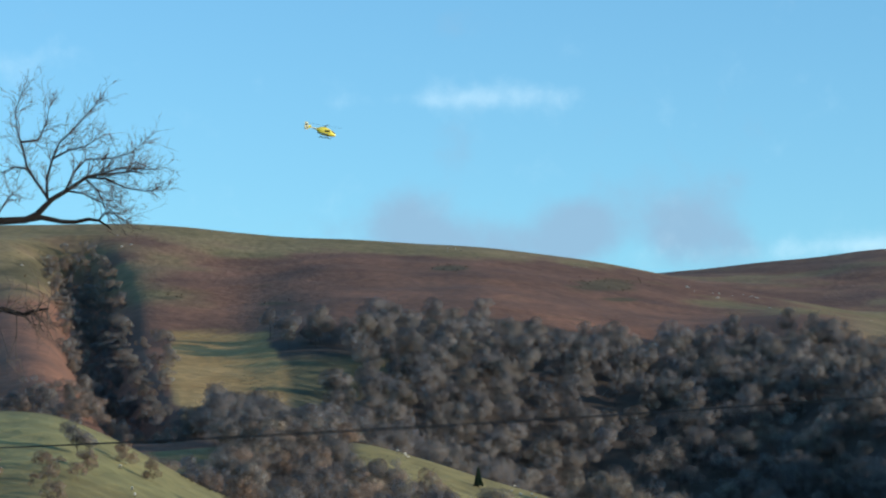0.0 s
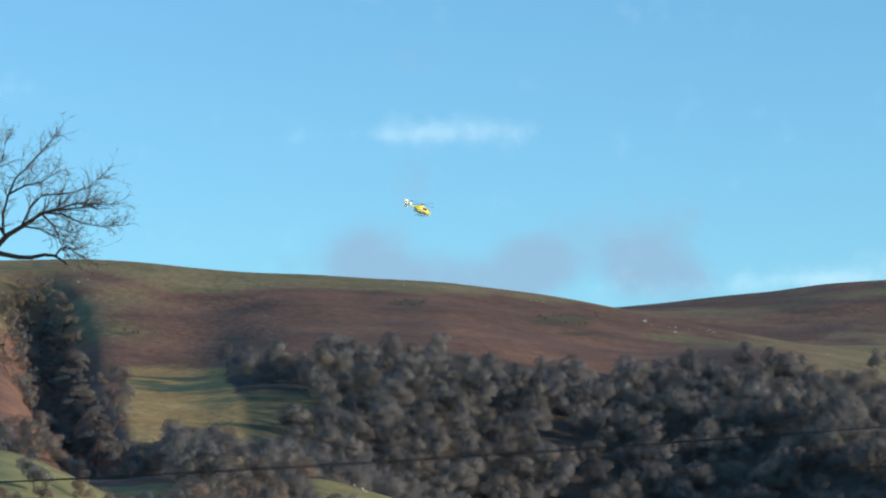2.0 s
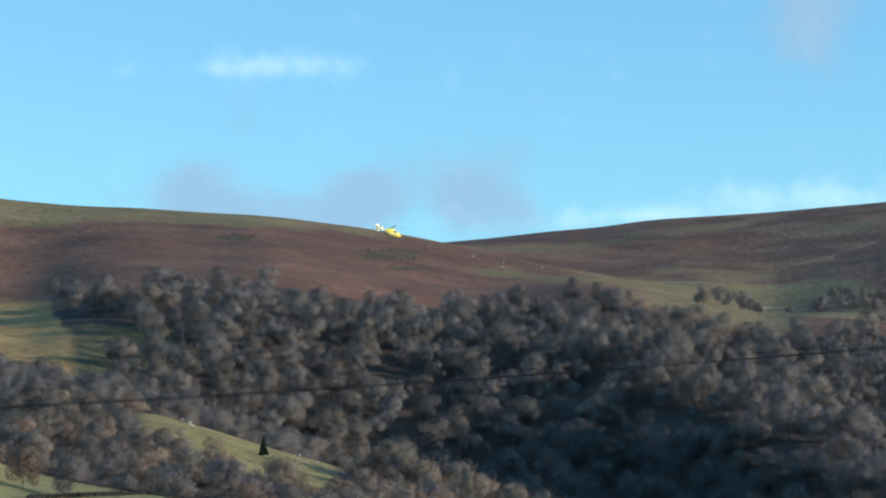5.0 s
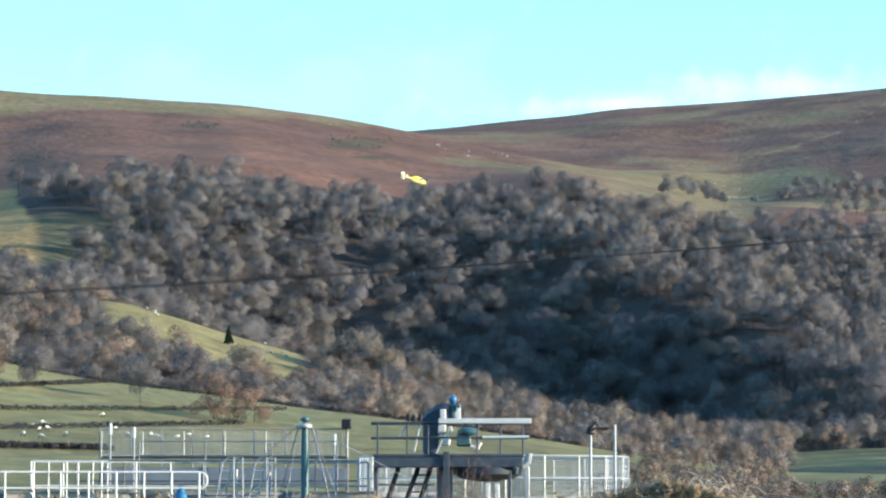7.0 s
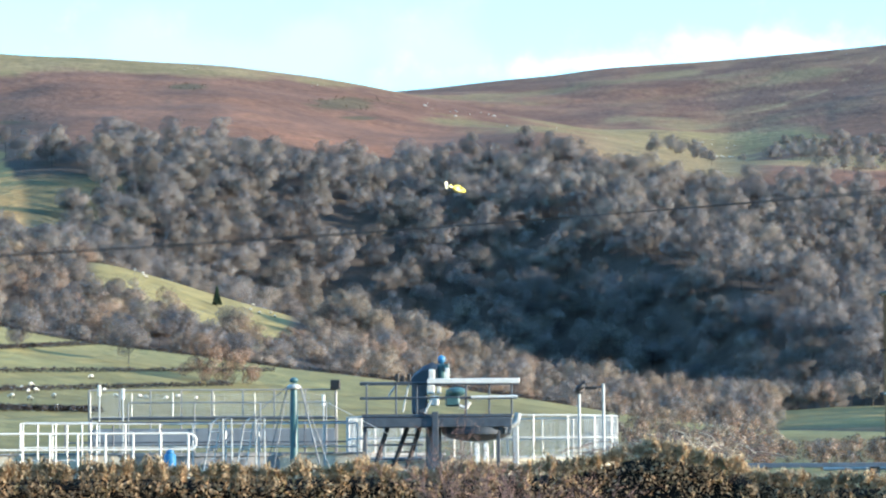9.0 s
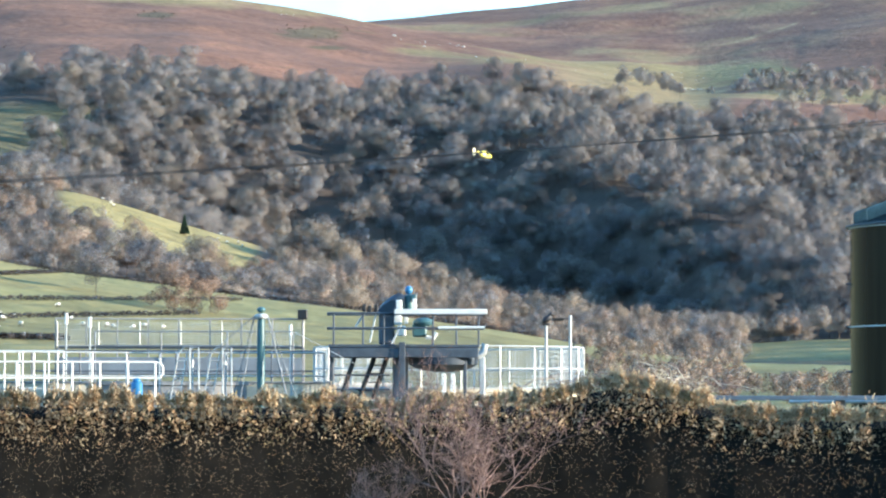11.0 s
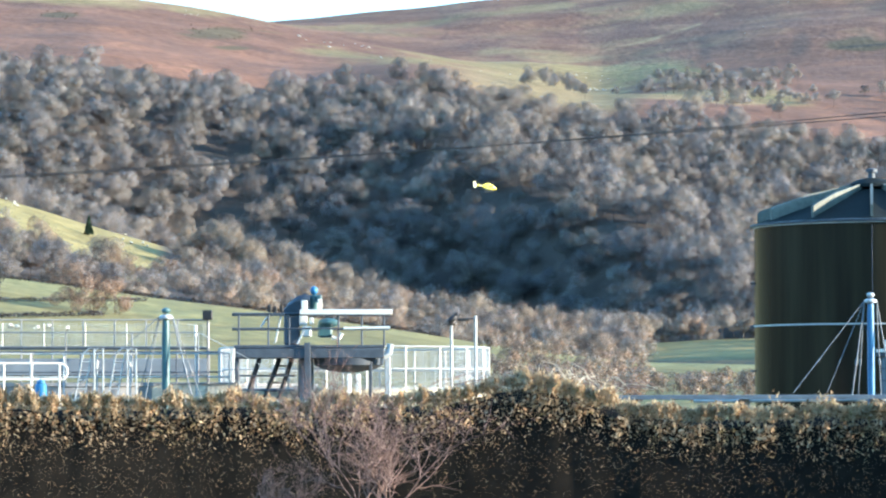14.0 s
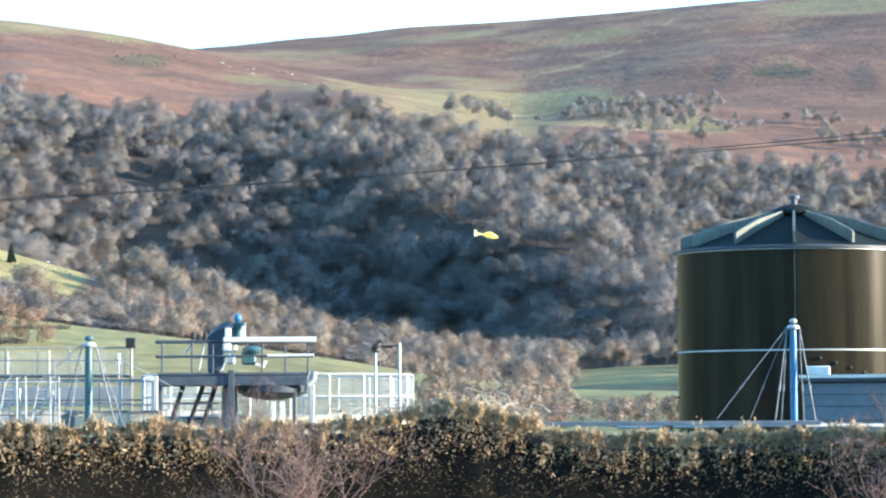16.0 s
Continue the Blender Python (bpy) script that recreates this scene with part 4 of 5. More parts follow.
def rails_and_walls():
    t1 = ring_tank("settling_tank", "round cream concrete settling tank in the works", -3.2, 112, 5.2, 1.75, CREAM)
    ob = thing("safety_railing", "bright galvanised safety railing with mesh round the tank", "railing")
    arc = [lvl(-3.2, 112, 2.0) + Vector((5.1 * math.cos(a), 5.1 * math.sin(a), 0)) for a in (2 * math.pi * k / 22 for k in range(23))]
    rail_run(ob, arc, 1.2, 1.7, 3.32, STEEL, (1.0, 0.5, 0.06), 0.032, True)
    t2 = ring_tank("filter_bed", "large round grey concrete filter bed", -8.6, 118, 9.6, 2.0, CONCRETE, 72)
    ob = thing("rear_railing", "tall galvanised railing with dark bars behind the filter bed", "railing")
    rail_run(ob, [lvl(-10.75, 128, 0), lvl(-8.4, 128, 0), lvl(-6.0, 128, 0)], 1.35, 2.0, 4.78, CONCRETE, (1.0,), 0.034)
    rail_run(ob, [lvl(-10.7, 128, 0), lvl(-6.0, 128, 0)], 40, 2.0, 3.55, DULL_STEEL, (1.0,), 0.06, False)
    rail_run(ob, [lvl(-10.72, 127.9, 0), lvl(-6.0, 127.9, 0)], 1.9, 3.6, 4.66, STEEL, (0.02,), 0.02, True)
    part("channel", Shape().box(lvl(-8.35, 127.8, 2.75), (10.4, 0.3, 0.75), Matrix.Rotation(radians(8.4), 3, "Z")), WALL_GREY, ob, "blue-grey channel wall")
    ob = thing("front_railing", "white painted handrail with a rounded end", "railing")
    R = 92.0
    rail_run(ob, [lvl(-13.6, R, 0), lvl(-8.85, R, 0)], 0.85, 1.2, 2.58, WHITE, (1.0, 0.64), 0.032)
    loop = [lvl(-8.85, R, 2.58), lvl(-8.75, R, 2.54), lvl(-8.7, R, 2.42), lvl(-8.7, R, 2.22), lvl(-8.75, R, 2.1), lvl(-8.85, R, 2.06)]
    part("rounded_end", Shape().tube(loop, 0.032, 6), WHITE, ob)
    ob = thing("mid_railing", "galvanised tank-side railing with close posts", "railing")
    rail_run(ob, [lvl(-12.05, 104, 0), lvl(-9.4, 106, 0), lvl(-5.6, 106, 0)], 1.25, 1.2, 3.05, STEEL, (1.0, 0.55, 0.1), 0.03)
    rail_run(ob, [lvl(-12.0, 106, 0), lvl(-10.6, 106, 0)], 0.5, 1.2, 3.1, STEEL, (1.0, 0.3), 0.03)
    ob = thing("walkway_railing", "dark weathered walkway railing among the filter beds", "railing")
    rail_run(ob, [lvl(-11.2, 113, 0), lvl(-5.7, 113, 0)], 1.7, 1.2, 3.2, DULL_STEEL, (1.0, 0.62), 0.03)
    rail_run(ob, [lvl(-10.0, 121, 0), lvl(-6.2, 121, 0)], 2.3, 1.2, 4.1, WALL_GREY, (1.0, 0.8), 0.028)
    ob = thing("kerb_wall", "low buff concrete wall below the railings", "wall", lvl(-9.0, 109, 0), 9.0)
    part("wall", Shape().box((0, 0, 0.98), (13.4, 0.35, 1.96), None, 0.03), CREAM, ob)
    part("coping", Shape().box((0, 0, 2.0), (13.5, 0.46, 0.08), None, 0.1), CONCRETE, ob)
    for b, h in ((-10.55, 4.95), (-10.1, 4.8), (-6.25, 4.5)):
        ob = thing("sample_post", "slim white marker post beside the railing", "post", lvl(b, 126, 0), group="white marker posts")
        part("pole", Shape().tube([(0, 0, 0), (0, 0, h)], 0.035, 8), STEEL, ob)
        part("tip", Shape().tube([(0, 0, h - 0.45), (0, 0, h)], 0.07, 8), WHITE, ob)
    for b in (-8.35, -7.72):
        lad = thing("ladder", "galvanised access ladder with hooped stiles", "ladder", group="access ladders")
        for db in (0.0, 0.17):
            p = lvl(b + db, 100, 0)
            part("stile", Shape().tube([p + Vector((-0.45, 0, 0.9)), p + Vector((-0.1, 0, 2.95)), p + Vector((0.1, 0, 3.15)), p + Vector((0.28, 0, 3.15)), p + Vector((0.3, 0, 1.2))], 0.03, 6), STEEL, lad)
        for k in range(6):
            p = lvl(b, 100, 1.2 + 0.3 * k) + Vector((-0.4 + 0.055 * k, 0, 0))
            part("rung", Shape().tube([p, p + Vector((0.32, 0, 0))], 0.025, 6), STEEL, lad)
    ob = thing("valve_post", "short bright blue valve pillar behind the hedge", "valve", lvl(-9.2, 90, 0))
    part("pillar", Shape().lathe([(0.18, 0), (0.18, 1.9), (0.14, 1.95)], sides=14), BLUE, ob)
    part("wheel_head", Shape().ball((0, 0, 1.98), (0.13, 0.13, 0.1), 12, 8), BLUE, ob)


def distributor(bearing, dist, top, mat, arms, label, cap):
    """A rotary filter distributor: centre column with stays down to its arms."""
    ob = thing("filter_distributor", label, "distributor", lvl(bearing, dist, 0))
    part("column", Shape().tube([(0, 0, 0), (0, 0, top - 0.9), (0, 0, top - 0.12)], [0.14, 0.135, 0.11], 16), mat, ob)
    part("cap", Shape().ball((0, 0, top), (0.15, 0.15, 0.1), 14, 8), cap, ob)
    part("collar", Shape().lathe([(0.2, top - 0.3), (0.24, top - 0.26), (0.24, top - 0.2), (0.17, top - 0.14)], sides=16), STEEL, ob)
    for dx, dy, z, t in arms:
        a = Vector((0.22 if dx > 0 else -0.22, 0, top - 0.2))
        part("stay", Shape().tube([a, (dx, dy, z)], t * 0.8, 6), WALL_GREY, ob)
        part("turnbuckle", Shape().tube([a.lerp(Vector((dx, dy, z)), 0.62), a.lerp(Vector((dx, dy, z)), 0.68)], t * 1.6, 6), WALL_GREY, ob)
    for s in (-1, 1):
        part("arm", Shape().tube([(0, 0, 1.35), (s * 6.5, 2.0, 1.3)], 0.07, 8), STEEL, ob)


def digester():
    R, rad, eaves = 140.0, 5.5, 9.3
    ob = thing("storage_tank", "olive enamelled steel tank with ribbed dark roof", "tank", lvl(6.77, R, 0), -6.77)
    sides = 72
    part("shell", Shape().lathe([(rad, 0), (rad, eaves)], sides=sides), ENAMEL, ob, "glossy olive-brown enamelled shell")
    for z, t in ((4.68, 0.035), (7.05, 0.012), (eaves - 0.03, 0.035), (1.9, 0.012)):
        part("band", Shape().lathe([(rad + 0.002, z - t), (rad + 0.05 if t > 0.03 else rad + 0.02, z - t), (rad + 0.05 if t > 0.03 else rad + 0.02, z + t), (rad + 0.002, z + t)], sides=sides, cap=False), STEEL if t > 0.03 else ENAMEL, ob)
    for k in (0, 6):
        a = 2 * math.pi * k / 12 - math.pi / 2
        part("seam", Shape().box(((rad + 0.006) * math.cos(a), (rad + 0.006) * math.sin(a), eaves / 2), (0.02, 0.03, eaves - 0.3), Matrix.Rotation(a, 3, "Z")), DULL_STEEL, ob)
    apex, inner = 11.25, 0.95
    n = 12
    for k in range(n):
        a0, a1 = 2 * math.pi * k / n - math.pi / 2, 2 * math.pi * (k + 1) / n - math.pi / 2
        s = Shape()
        steps = 6
        rows = []
        for i in range(steps + 1):
            q = i / steps
            r = (rad + 0.12) * (1 - q) + inner * q
            ring = []
            for j in range(5):
                u = j / 4
                a = a0 + (a1 - a0) * u
                sag = 0.1 * math.sin(math.pi * u) * (1 - 0.75 * q)
                ring.append(Vector((r * math.cos(a), r * math.sin(a), eaves + 0.14 + (apex - eaves - 0.3) * q - sag)))
            rows.append(ring)
        base = len(s.v)
        for ring in rows:
            s.v.extend(ring)
        for i in range(steps):
            for j in range(4):
                o = base + i * 5 + j
                s.f.append((o, o + 1, o + 6, o + 5))
        part("roof_panel", s, ROOF, ob)
        m = Matrix.Rotation(a0, 3, "Z")
        rib = Shape().ring_tube([[m @ Vector((r, y, z)) for y, z in ((-0.06, lo), (-0.06, hi), (0.06, hi), (0.06, lo))]
                                 for r, lo, hi in ((rad * 0.97, eaves + 0.08, eaves + 0.74), (rad * 0.93, eaves + 0.1, eaves + 0.86), (rad * 0.6, eaves + 0.6, (eaves + apex) / 2 + 0.5), (inner, apex - 0.4, apex + 0.06))])
        part("roof_rib", rib, RIB, ob)
    part("eaves_ring", Shape().lathe([(rad + 0.02, eaves - 0.02), (rad + 0.2, eaves + 0.02), (rad + 0.2, eaves + 0.1), (rad - 0.1, eaves + 0.14)], sides=sides, cap=False), DULL_STEEL, ob)
    part("roof_crown", Shape().lathe([(1.15, apex - 0.1), (1.1, apex + 0.05), (0.7, apex + 0.28), (0.25, apex + 0.36)], sides=28), ROOF, ob)
    part("vent", Shape().lathe([(0.16, apex + 0.3), (0.16, apex + 0.62), (0.27, apex + 0.64), (0.27, apex + 0.78), (0.1, apex + 0.82)], sides=16), DULL_STEEL, ob)
    for k in range(5):
        a = -math.pi / 2 + 0.2 + 0.13 * k
        part("bolt_plate", Shape().ball(((rad + 0.02) * math.cos(a), (rad + 0.02) * math.sin(a), 4.3 - 0.22 * k), (0.09, 0.09, 0.09), 8, 6), BLACK, ob)
    for z in (6.7, 4.68, 2.6):
        part("bracket", Shape().box((-rad - 0.08, -0.4, z), (0.22, 0.16, 0.1)), DULL_STEEL, ob)


def works_building():
    ob = thing("works_building", "low grey clad works building with white roof edge", "building", lvl(8.55, 128, 0), -8.5)
    part("wall", Shape().box((0.6, 0, 1.55), (8.4, 3.0, 3.1), None, 0.01), WALL_GREY, ob)
    for z in (0.9, 1.5, 2.1, 2.6):
        part("cladding_joint", Shape().box((0.6, -1.51, z), (8.4, 0.03, 0.05)), DULL_STEEL, ob)
    part("roof", Shape().box((0.6, 0, 3.28), (8.8, 3.4, 0.3), None, 0.05), DULL_STEEL, ob)
    part("fascia", Shape().box((0.6, -1.73, 3.36), (8.8, 0.06, 0.14)), WHITE, ob, "white fascia board")
    part("vent_box", Shape().box((-3.0, -0.4, 3.62), (1.0, 0.6, 0.4)), WHITE, ob, "white louvred vent box")
    ob = thing("covered_channel", "flat pale grey cover slab just above the hedge", "slab", lvl(3.6, 96, 0), -3.6)
    part("slab", Shape().box((1.2, 0, 1.48), (9.6, 3.0, 0.14), None, 0.05), WALL_GREY, ob)
    for x in (-3.0, 1.2, 5.4):
        part("support", Shape().box((x, 0, 0.7), (0.3, 2.4, 1.41), None, 0.03), CONCRETE, ob)


def lamp_posts():
    for b, top in ((-1.317, 4.0), (-0.85, 4.34)):
        ob = thing("lamp_post", "slim galvanised lamp post beside the railing", "lamp post", lvl(b, 104, 0), group="works lamp posts")
        part("pole", Shape().tube([(0, 0, 0), (0, 0, top)], [0.06, 0.05], 10), STEEL, ob)
        if b > -1:
            part("bracket", Shape().tube([(0, 0, top - 0.12), (-0.3, 0, top - 0.1)], 0.025, 6), DULL_STEEL, ob)
            part("lamp_head", Shape().box((-0.42, 0, top - 0.14), (0.42, 0.22, 0.1)), BLACK, ob, "dark flood light head")
        else:
            part("lamp_head", Shape().box((0.0, 0, top + 0.03), (0.3, 0.2, 0.06)), BLACK, ob)
    ob = thing("crow", "black crow perched on the lamp post", "bird", lvl(-1.3, 104, 4.06), 20)
    tilt = Matrix.Rotation(radians(-38), 3, "Y")
    part("body", Shape().ball((0, 0, 0.16), (0.22, 0.1, 0.11), 12, 8, tilt), FEATHER, ob)
    part("head", Shape().ball((0.16, 0, 0.32), (0.085, 0.07, 0.07), 10, 7), FEATHER, ob)
    part("beak", Shape().tube([(0.22, 0, 0.32), (0.33, 0, 0.3)], [0.03, 0.005], 6), BLACK, ob)
    part("tail", Shape().box((-0.22, 0, 0.02), (0.24, 0.1, 0.03), Matrix.Rotation(radians(-30), 3, "Y")), FEATHER, ob)
    for y in (-0.04, 0.04):
        part("leg", Shape().tube([(0, y, 0), (0, y, 0.1)], 0.012, 5), BLACK, ob)
    ob = thing("flood_lamp", "small dark flood lamp on a rail post", "lamp", lvl(-6.02, 127.8, 4.7))
    part("stem", Shape().tube([(0, 0, -2.7), (0, 0, 0.1)], 0.04, 6), DULL_STEEL, ob)
    part("head", Shape().box((0, 0, 0.28), (0.42, 0.25, 0.42)), BLACK, ob)


bridge()
rails_and_walls()
distributor(-6.82, 100.0, 4.42, TEAL, ((-3.2, -0.5, 1.6, 0.02), (-1.0, 0.3, 1.4, 0.02), (-0.62, -0.6, 1.4, 0.02), (0.95, -0.4, 1.4, 0.035), (1.15, 0.6, 1.4, 0.02)), "teal distributor column with steel stays", TEAL)
distributor(6.73, 112.0, 5.25, BLUE, ((-2.95, -0.5, 1.6, 0.022), (-1.6, 0.5, 1.6, 0.018), (-0.75, -0.3, 1.5, 0.032), (-0.42, 0.6, 1.5, 0.028), (0.42, 0.5, 1.5, 0.028), (0.75, -0.4, 1.5, 0.032)), "blue distributor column with a tent of steel stays", STEEL)
digester()
works_building()
lamp_posts()


# ---------------------------------------------------------------- hedge and near plants
def hedge():
    ob = thing("hedge", "clipped winter hedge with brown and olive leaves", "hedge", kind="")
    R = 41.0
    b0, b1 = -14.5, 11.0

    def top(b):
        return 1.59 + 0.09 * fbm(b, 0 * b, 1.1, 4, 5) + 0.27 * np.exp(-((b - 0.3) / 1.2) ** 2) - 0.17 * soft(b, 1.2, 2.4) - 0.04 * soft(b, -8.0, -4.0)

    # woody core, near-black to stand in for the shade inside the hedge
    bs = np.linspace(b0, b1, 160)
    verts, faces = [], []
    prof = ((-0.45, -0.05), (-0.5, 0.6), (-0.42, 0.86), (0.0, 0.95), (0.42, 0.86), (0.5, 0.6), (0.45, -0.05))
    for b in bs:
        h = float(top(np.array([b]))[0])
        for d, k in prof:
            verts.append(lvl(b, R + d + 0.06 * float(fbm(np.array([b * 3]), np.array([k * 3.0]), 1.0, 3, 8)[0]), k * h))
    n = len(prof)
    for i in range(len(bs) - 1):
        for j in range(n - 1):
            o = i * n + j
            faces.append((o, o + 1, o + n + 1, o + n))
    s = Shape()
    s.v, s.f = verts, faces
    part("shaded_core", s, HEDGE_SHADE, ob)
    # leaves and twigs, clustered in tufts
    g = np.random.default_rng(3)
    count = 170000
    b = g.uniform(b0, b1, count)
    face = g.uniform(size=count)
    h = top(b)
    k = np.where(face < 0.68, 1 - 1.0 * g.uniform(0.0, 1.0, count) ** 5.5, 1.0 - 0.1 * g.uniform(size=count) ** 2)
    d = np.where(face < 0.68, -0.52 - 0.1 * g.uniform(size=count) + 0.1 * k ** 3, g.uniform(-0.5, 0.5, count))
    tuft = fbm(b * 6, k * 9, 1.0, 3, 12)
    d = d - 0.09 * np.maximum(tuft, -0.3) * (face < 0.68)
    stick_out = (k > 0.9) * np.abs(g.normal(0, 0.055, count)) * (1 + 1.2 * fbm(b * 4, 0 * b, 1.0, 3, 19))
    z = k * h + stick_out
    c = np.stack([(R + d) * np.sin(np.radians(b)), (R + d) * np.cos(np.radians(b)), z], 1)
    w = g.normal(size=(count, 3)) + np.array((0, -0.25, 0.3)) + np.array((0, 0, 1.6)) * (stick_out > 0.04)[:, None]
    w /= np.linalg.norm(w, axis=1)[:, None]
    sd = np.cross(w, g.normal(size=(count, 3)))
    sd /= np.linalg.norm(sd, axis=1)[:, None]
    size = (g.uniform(0.02, 0.06, count) * np.where(tuft + 0.25 * g.normal(size=count) < -0.2, 0.2, 1.0) * (0.3 + 0.7 * soft(k, 0.45, 0.9)))[:, None]
    slim = np.where(g.uniform(size=count) < 0.6, 0.1, 0.36)[:, None]
    quad = np.stack([c - w * size * 0.6, c + sd * size * slim, c + w * size, c - sd * size * slim], 1).reshape(-1, 3)
    tan, olive, brown, dark = (np.array(q) for q in ((0.5, 0.39, 0.26), (0.27, 0.22, 0.12), (0.38, 0.25, 0.15), (0.12, 0.09, 0.06)))
    pick = 0.2 + g.uniform(size=count) + 0.5 * fbm(b * 2, k * 3, 1.0, 3, 15)
    col = np.where((pick < 0.3)[:, None], olive, np.where((pick < 0.62)[:, None], brown, tan))
    col = np.where((g.uniform(size=count) < 0.1)[:, None], dark, col)
    # slim twigs near the top coloured paler, for the sunlit hedge top
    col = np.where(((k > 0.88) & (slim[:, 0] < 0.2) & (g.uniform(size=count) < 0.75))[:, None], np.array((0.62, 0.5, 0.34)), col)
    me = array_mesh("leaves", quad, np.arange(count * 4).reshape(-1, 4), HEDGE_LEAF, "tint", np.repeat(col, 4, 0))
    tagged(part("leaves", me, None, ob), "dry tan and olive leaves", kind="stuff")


hedge()


def branching(s, start, way, length, radius, depth, g, tips, spread=0.6, droop=0.0, sides=5, kids=3):
    """Grows a limb with side shoots into the shape s."""
    pts, radii = [Vector(start)], [radius]
    d = Vector(way).normalized()
    n = 5 if depth > 1 else 4
    for i in range(n):
        d = (d + Vector((g.gauss(0, 0.13), g.gauss(0, 0.13), g.gauss(0, 0.13) - droop))).normalized()
        pts.append(pts[-1] + d * length / n)
        radii.append(radius * (1 - 0.75 * (i + 1) / n))
    s.tube(pts, radii, sides if depth > 1 else 3, cap=False)
    if depth == 0:
        tips.append(pts[-1])
        return
    for _ in range(kids + (depth > 1)):
        i = g.randint(1, n)
        side = Vector((g.gauss(0, 1), g.gauss(0, 1), g.gauss(0, 1))).normalized()
        branching(s, pts[i], d * (1 - spread) + side * spread + Vector((0, 0, 0.12)), length * g.uniform(0.45, 0.7), radii[i] * 0.62 + 0.002, depth - 1, g, tips, spread, droop, sides, kids)


def thorn(name, label, bearing, dist, height, width, seed, stems):
    g = random.Random(seed)
    ob = thing(name, label, "shrub", lvl(bearing, dist, 0))
    for i in range(stems):
        s, tips = Shape(), []
        lean = (i - (stems - 1) / 2) / max(1, stems) * 2 * width / height
        branching(s, (0.05 * lean, 0, -0.05), (lean * 1.5, g.uniform(-0.3, 0.3), 1), height * g.uniform(0.75, 1.0) * (1 + 0.25 * abs(lean)), 0.013 if i != stems // 2 else 0.022, 3, g, tips, 0.52, -0.02, 6, 5)
        part("stem", s, RED_TWIG, ob)


thorn("thorn_sapling", "bare reddish thorn sapling in front of the hedge", -2.87, 38.0, 1.5, 0.72, 5, 6)
thorn("thorn_shoot", "thin bare pink shoots beside the hedge", 8.3, 38.5, 1.25, 0.4, 9, 3)
thorn("thorn_shoot", "thin bare pink shoots beside the hedge", -4.6, 38.3, 0.6, 0.4, 12, 3)


def bramble_heap():
    """Arching dry stems on the hedge top."""
    ob = thing("bramble_heap", "heap of arching dry bramble stems on the hedge", "bramble", lvl(0.5, 41.0, 1.68))
    g = random.Random(4)
    for i in range(110):
        x = g.uniform(-1.5, 1.1)
        w = g.uniform(0.15, 0.4) * g.choice((-1, 1))
        h = g.uniform(0.15, 0.5) * max(0.25, 1 - abs(x + 0.1) / 1.9)
        y = g.uniform(-0.45, 0.3)
        part("stem", Shape().tube([(x, y, 0), (x + w * 0.35, y, h), (x + w, y - 0.1, h * 0.85), (x + w * 1.5, y - 0.15, h * 0.4)], 0.004, 4, cap=False), CREAM if i % 2 == 0 else RED_TWIG, ob)


bramble_heap()


def near_sapling():
    g = random.Random(21)
    ob = thing("bare_sapling", "small bare brown sapling in front of the works bridge", "sapling", lvl(-3.72, 60, 0))
    s, tips = Shape(), []
    branching(s, (0, 0, 0), (0.02, 0, 1), 2.1, 0.026, 2, g, tips, 0.35, -0.05, 6, 4)
    part("stem", s, RED_TWIG, ob)


near_sapling()


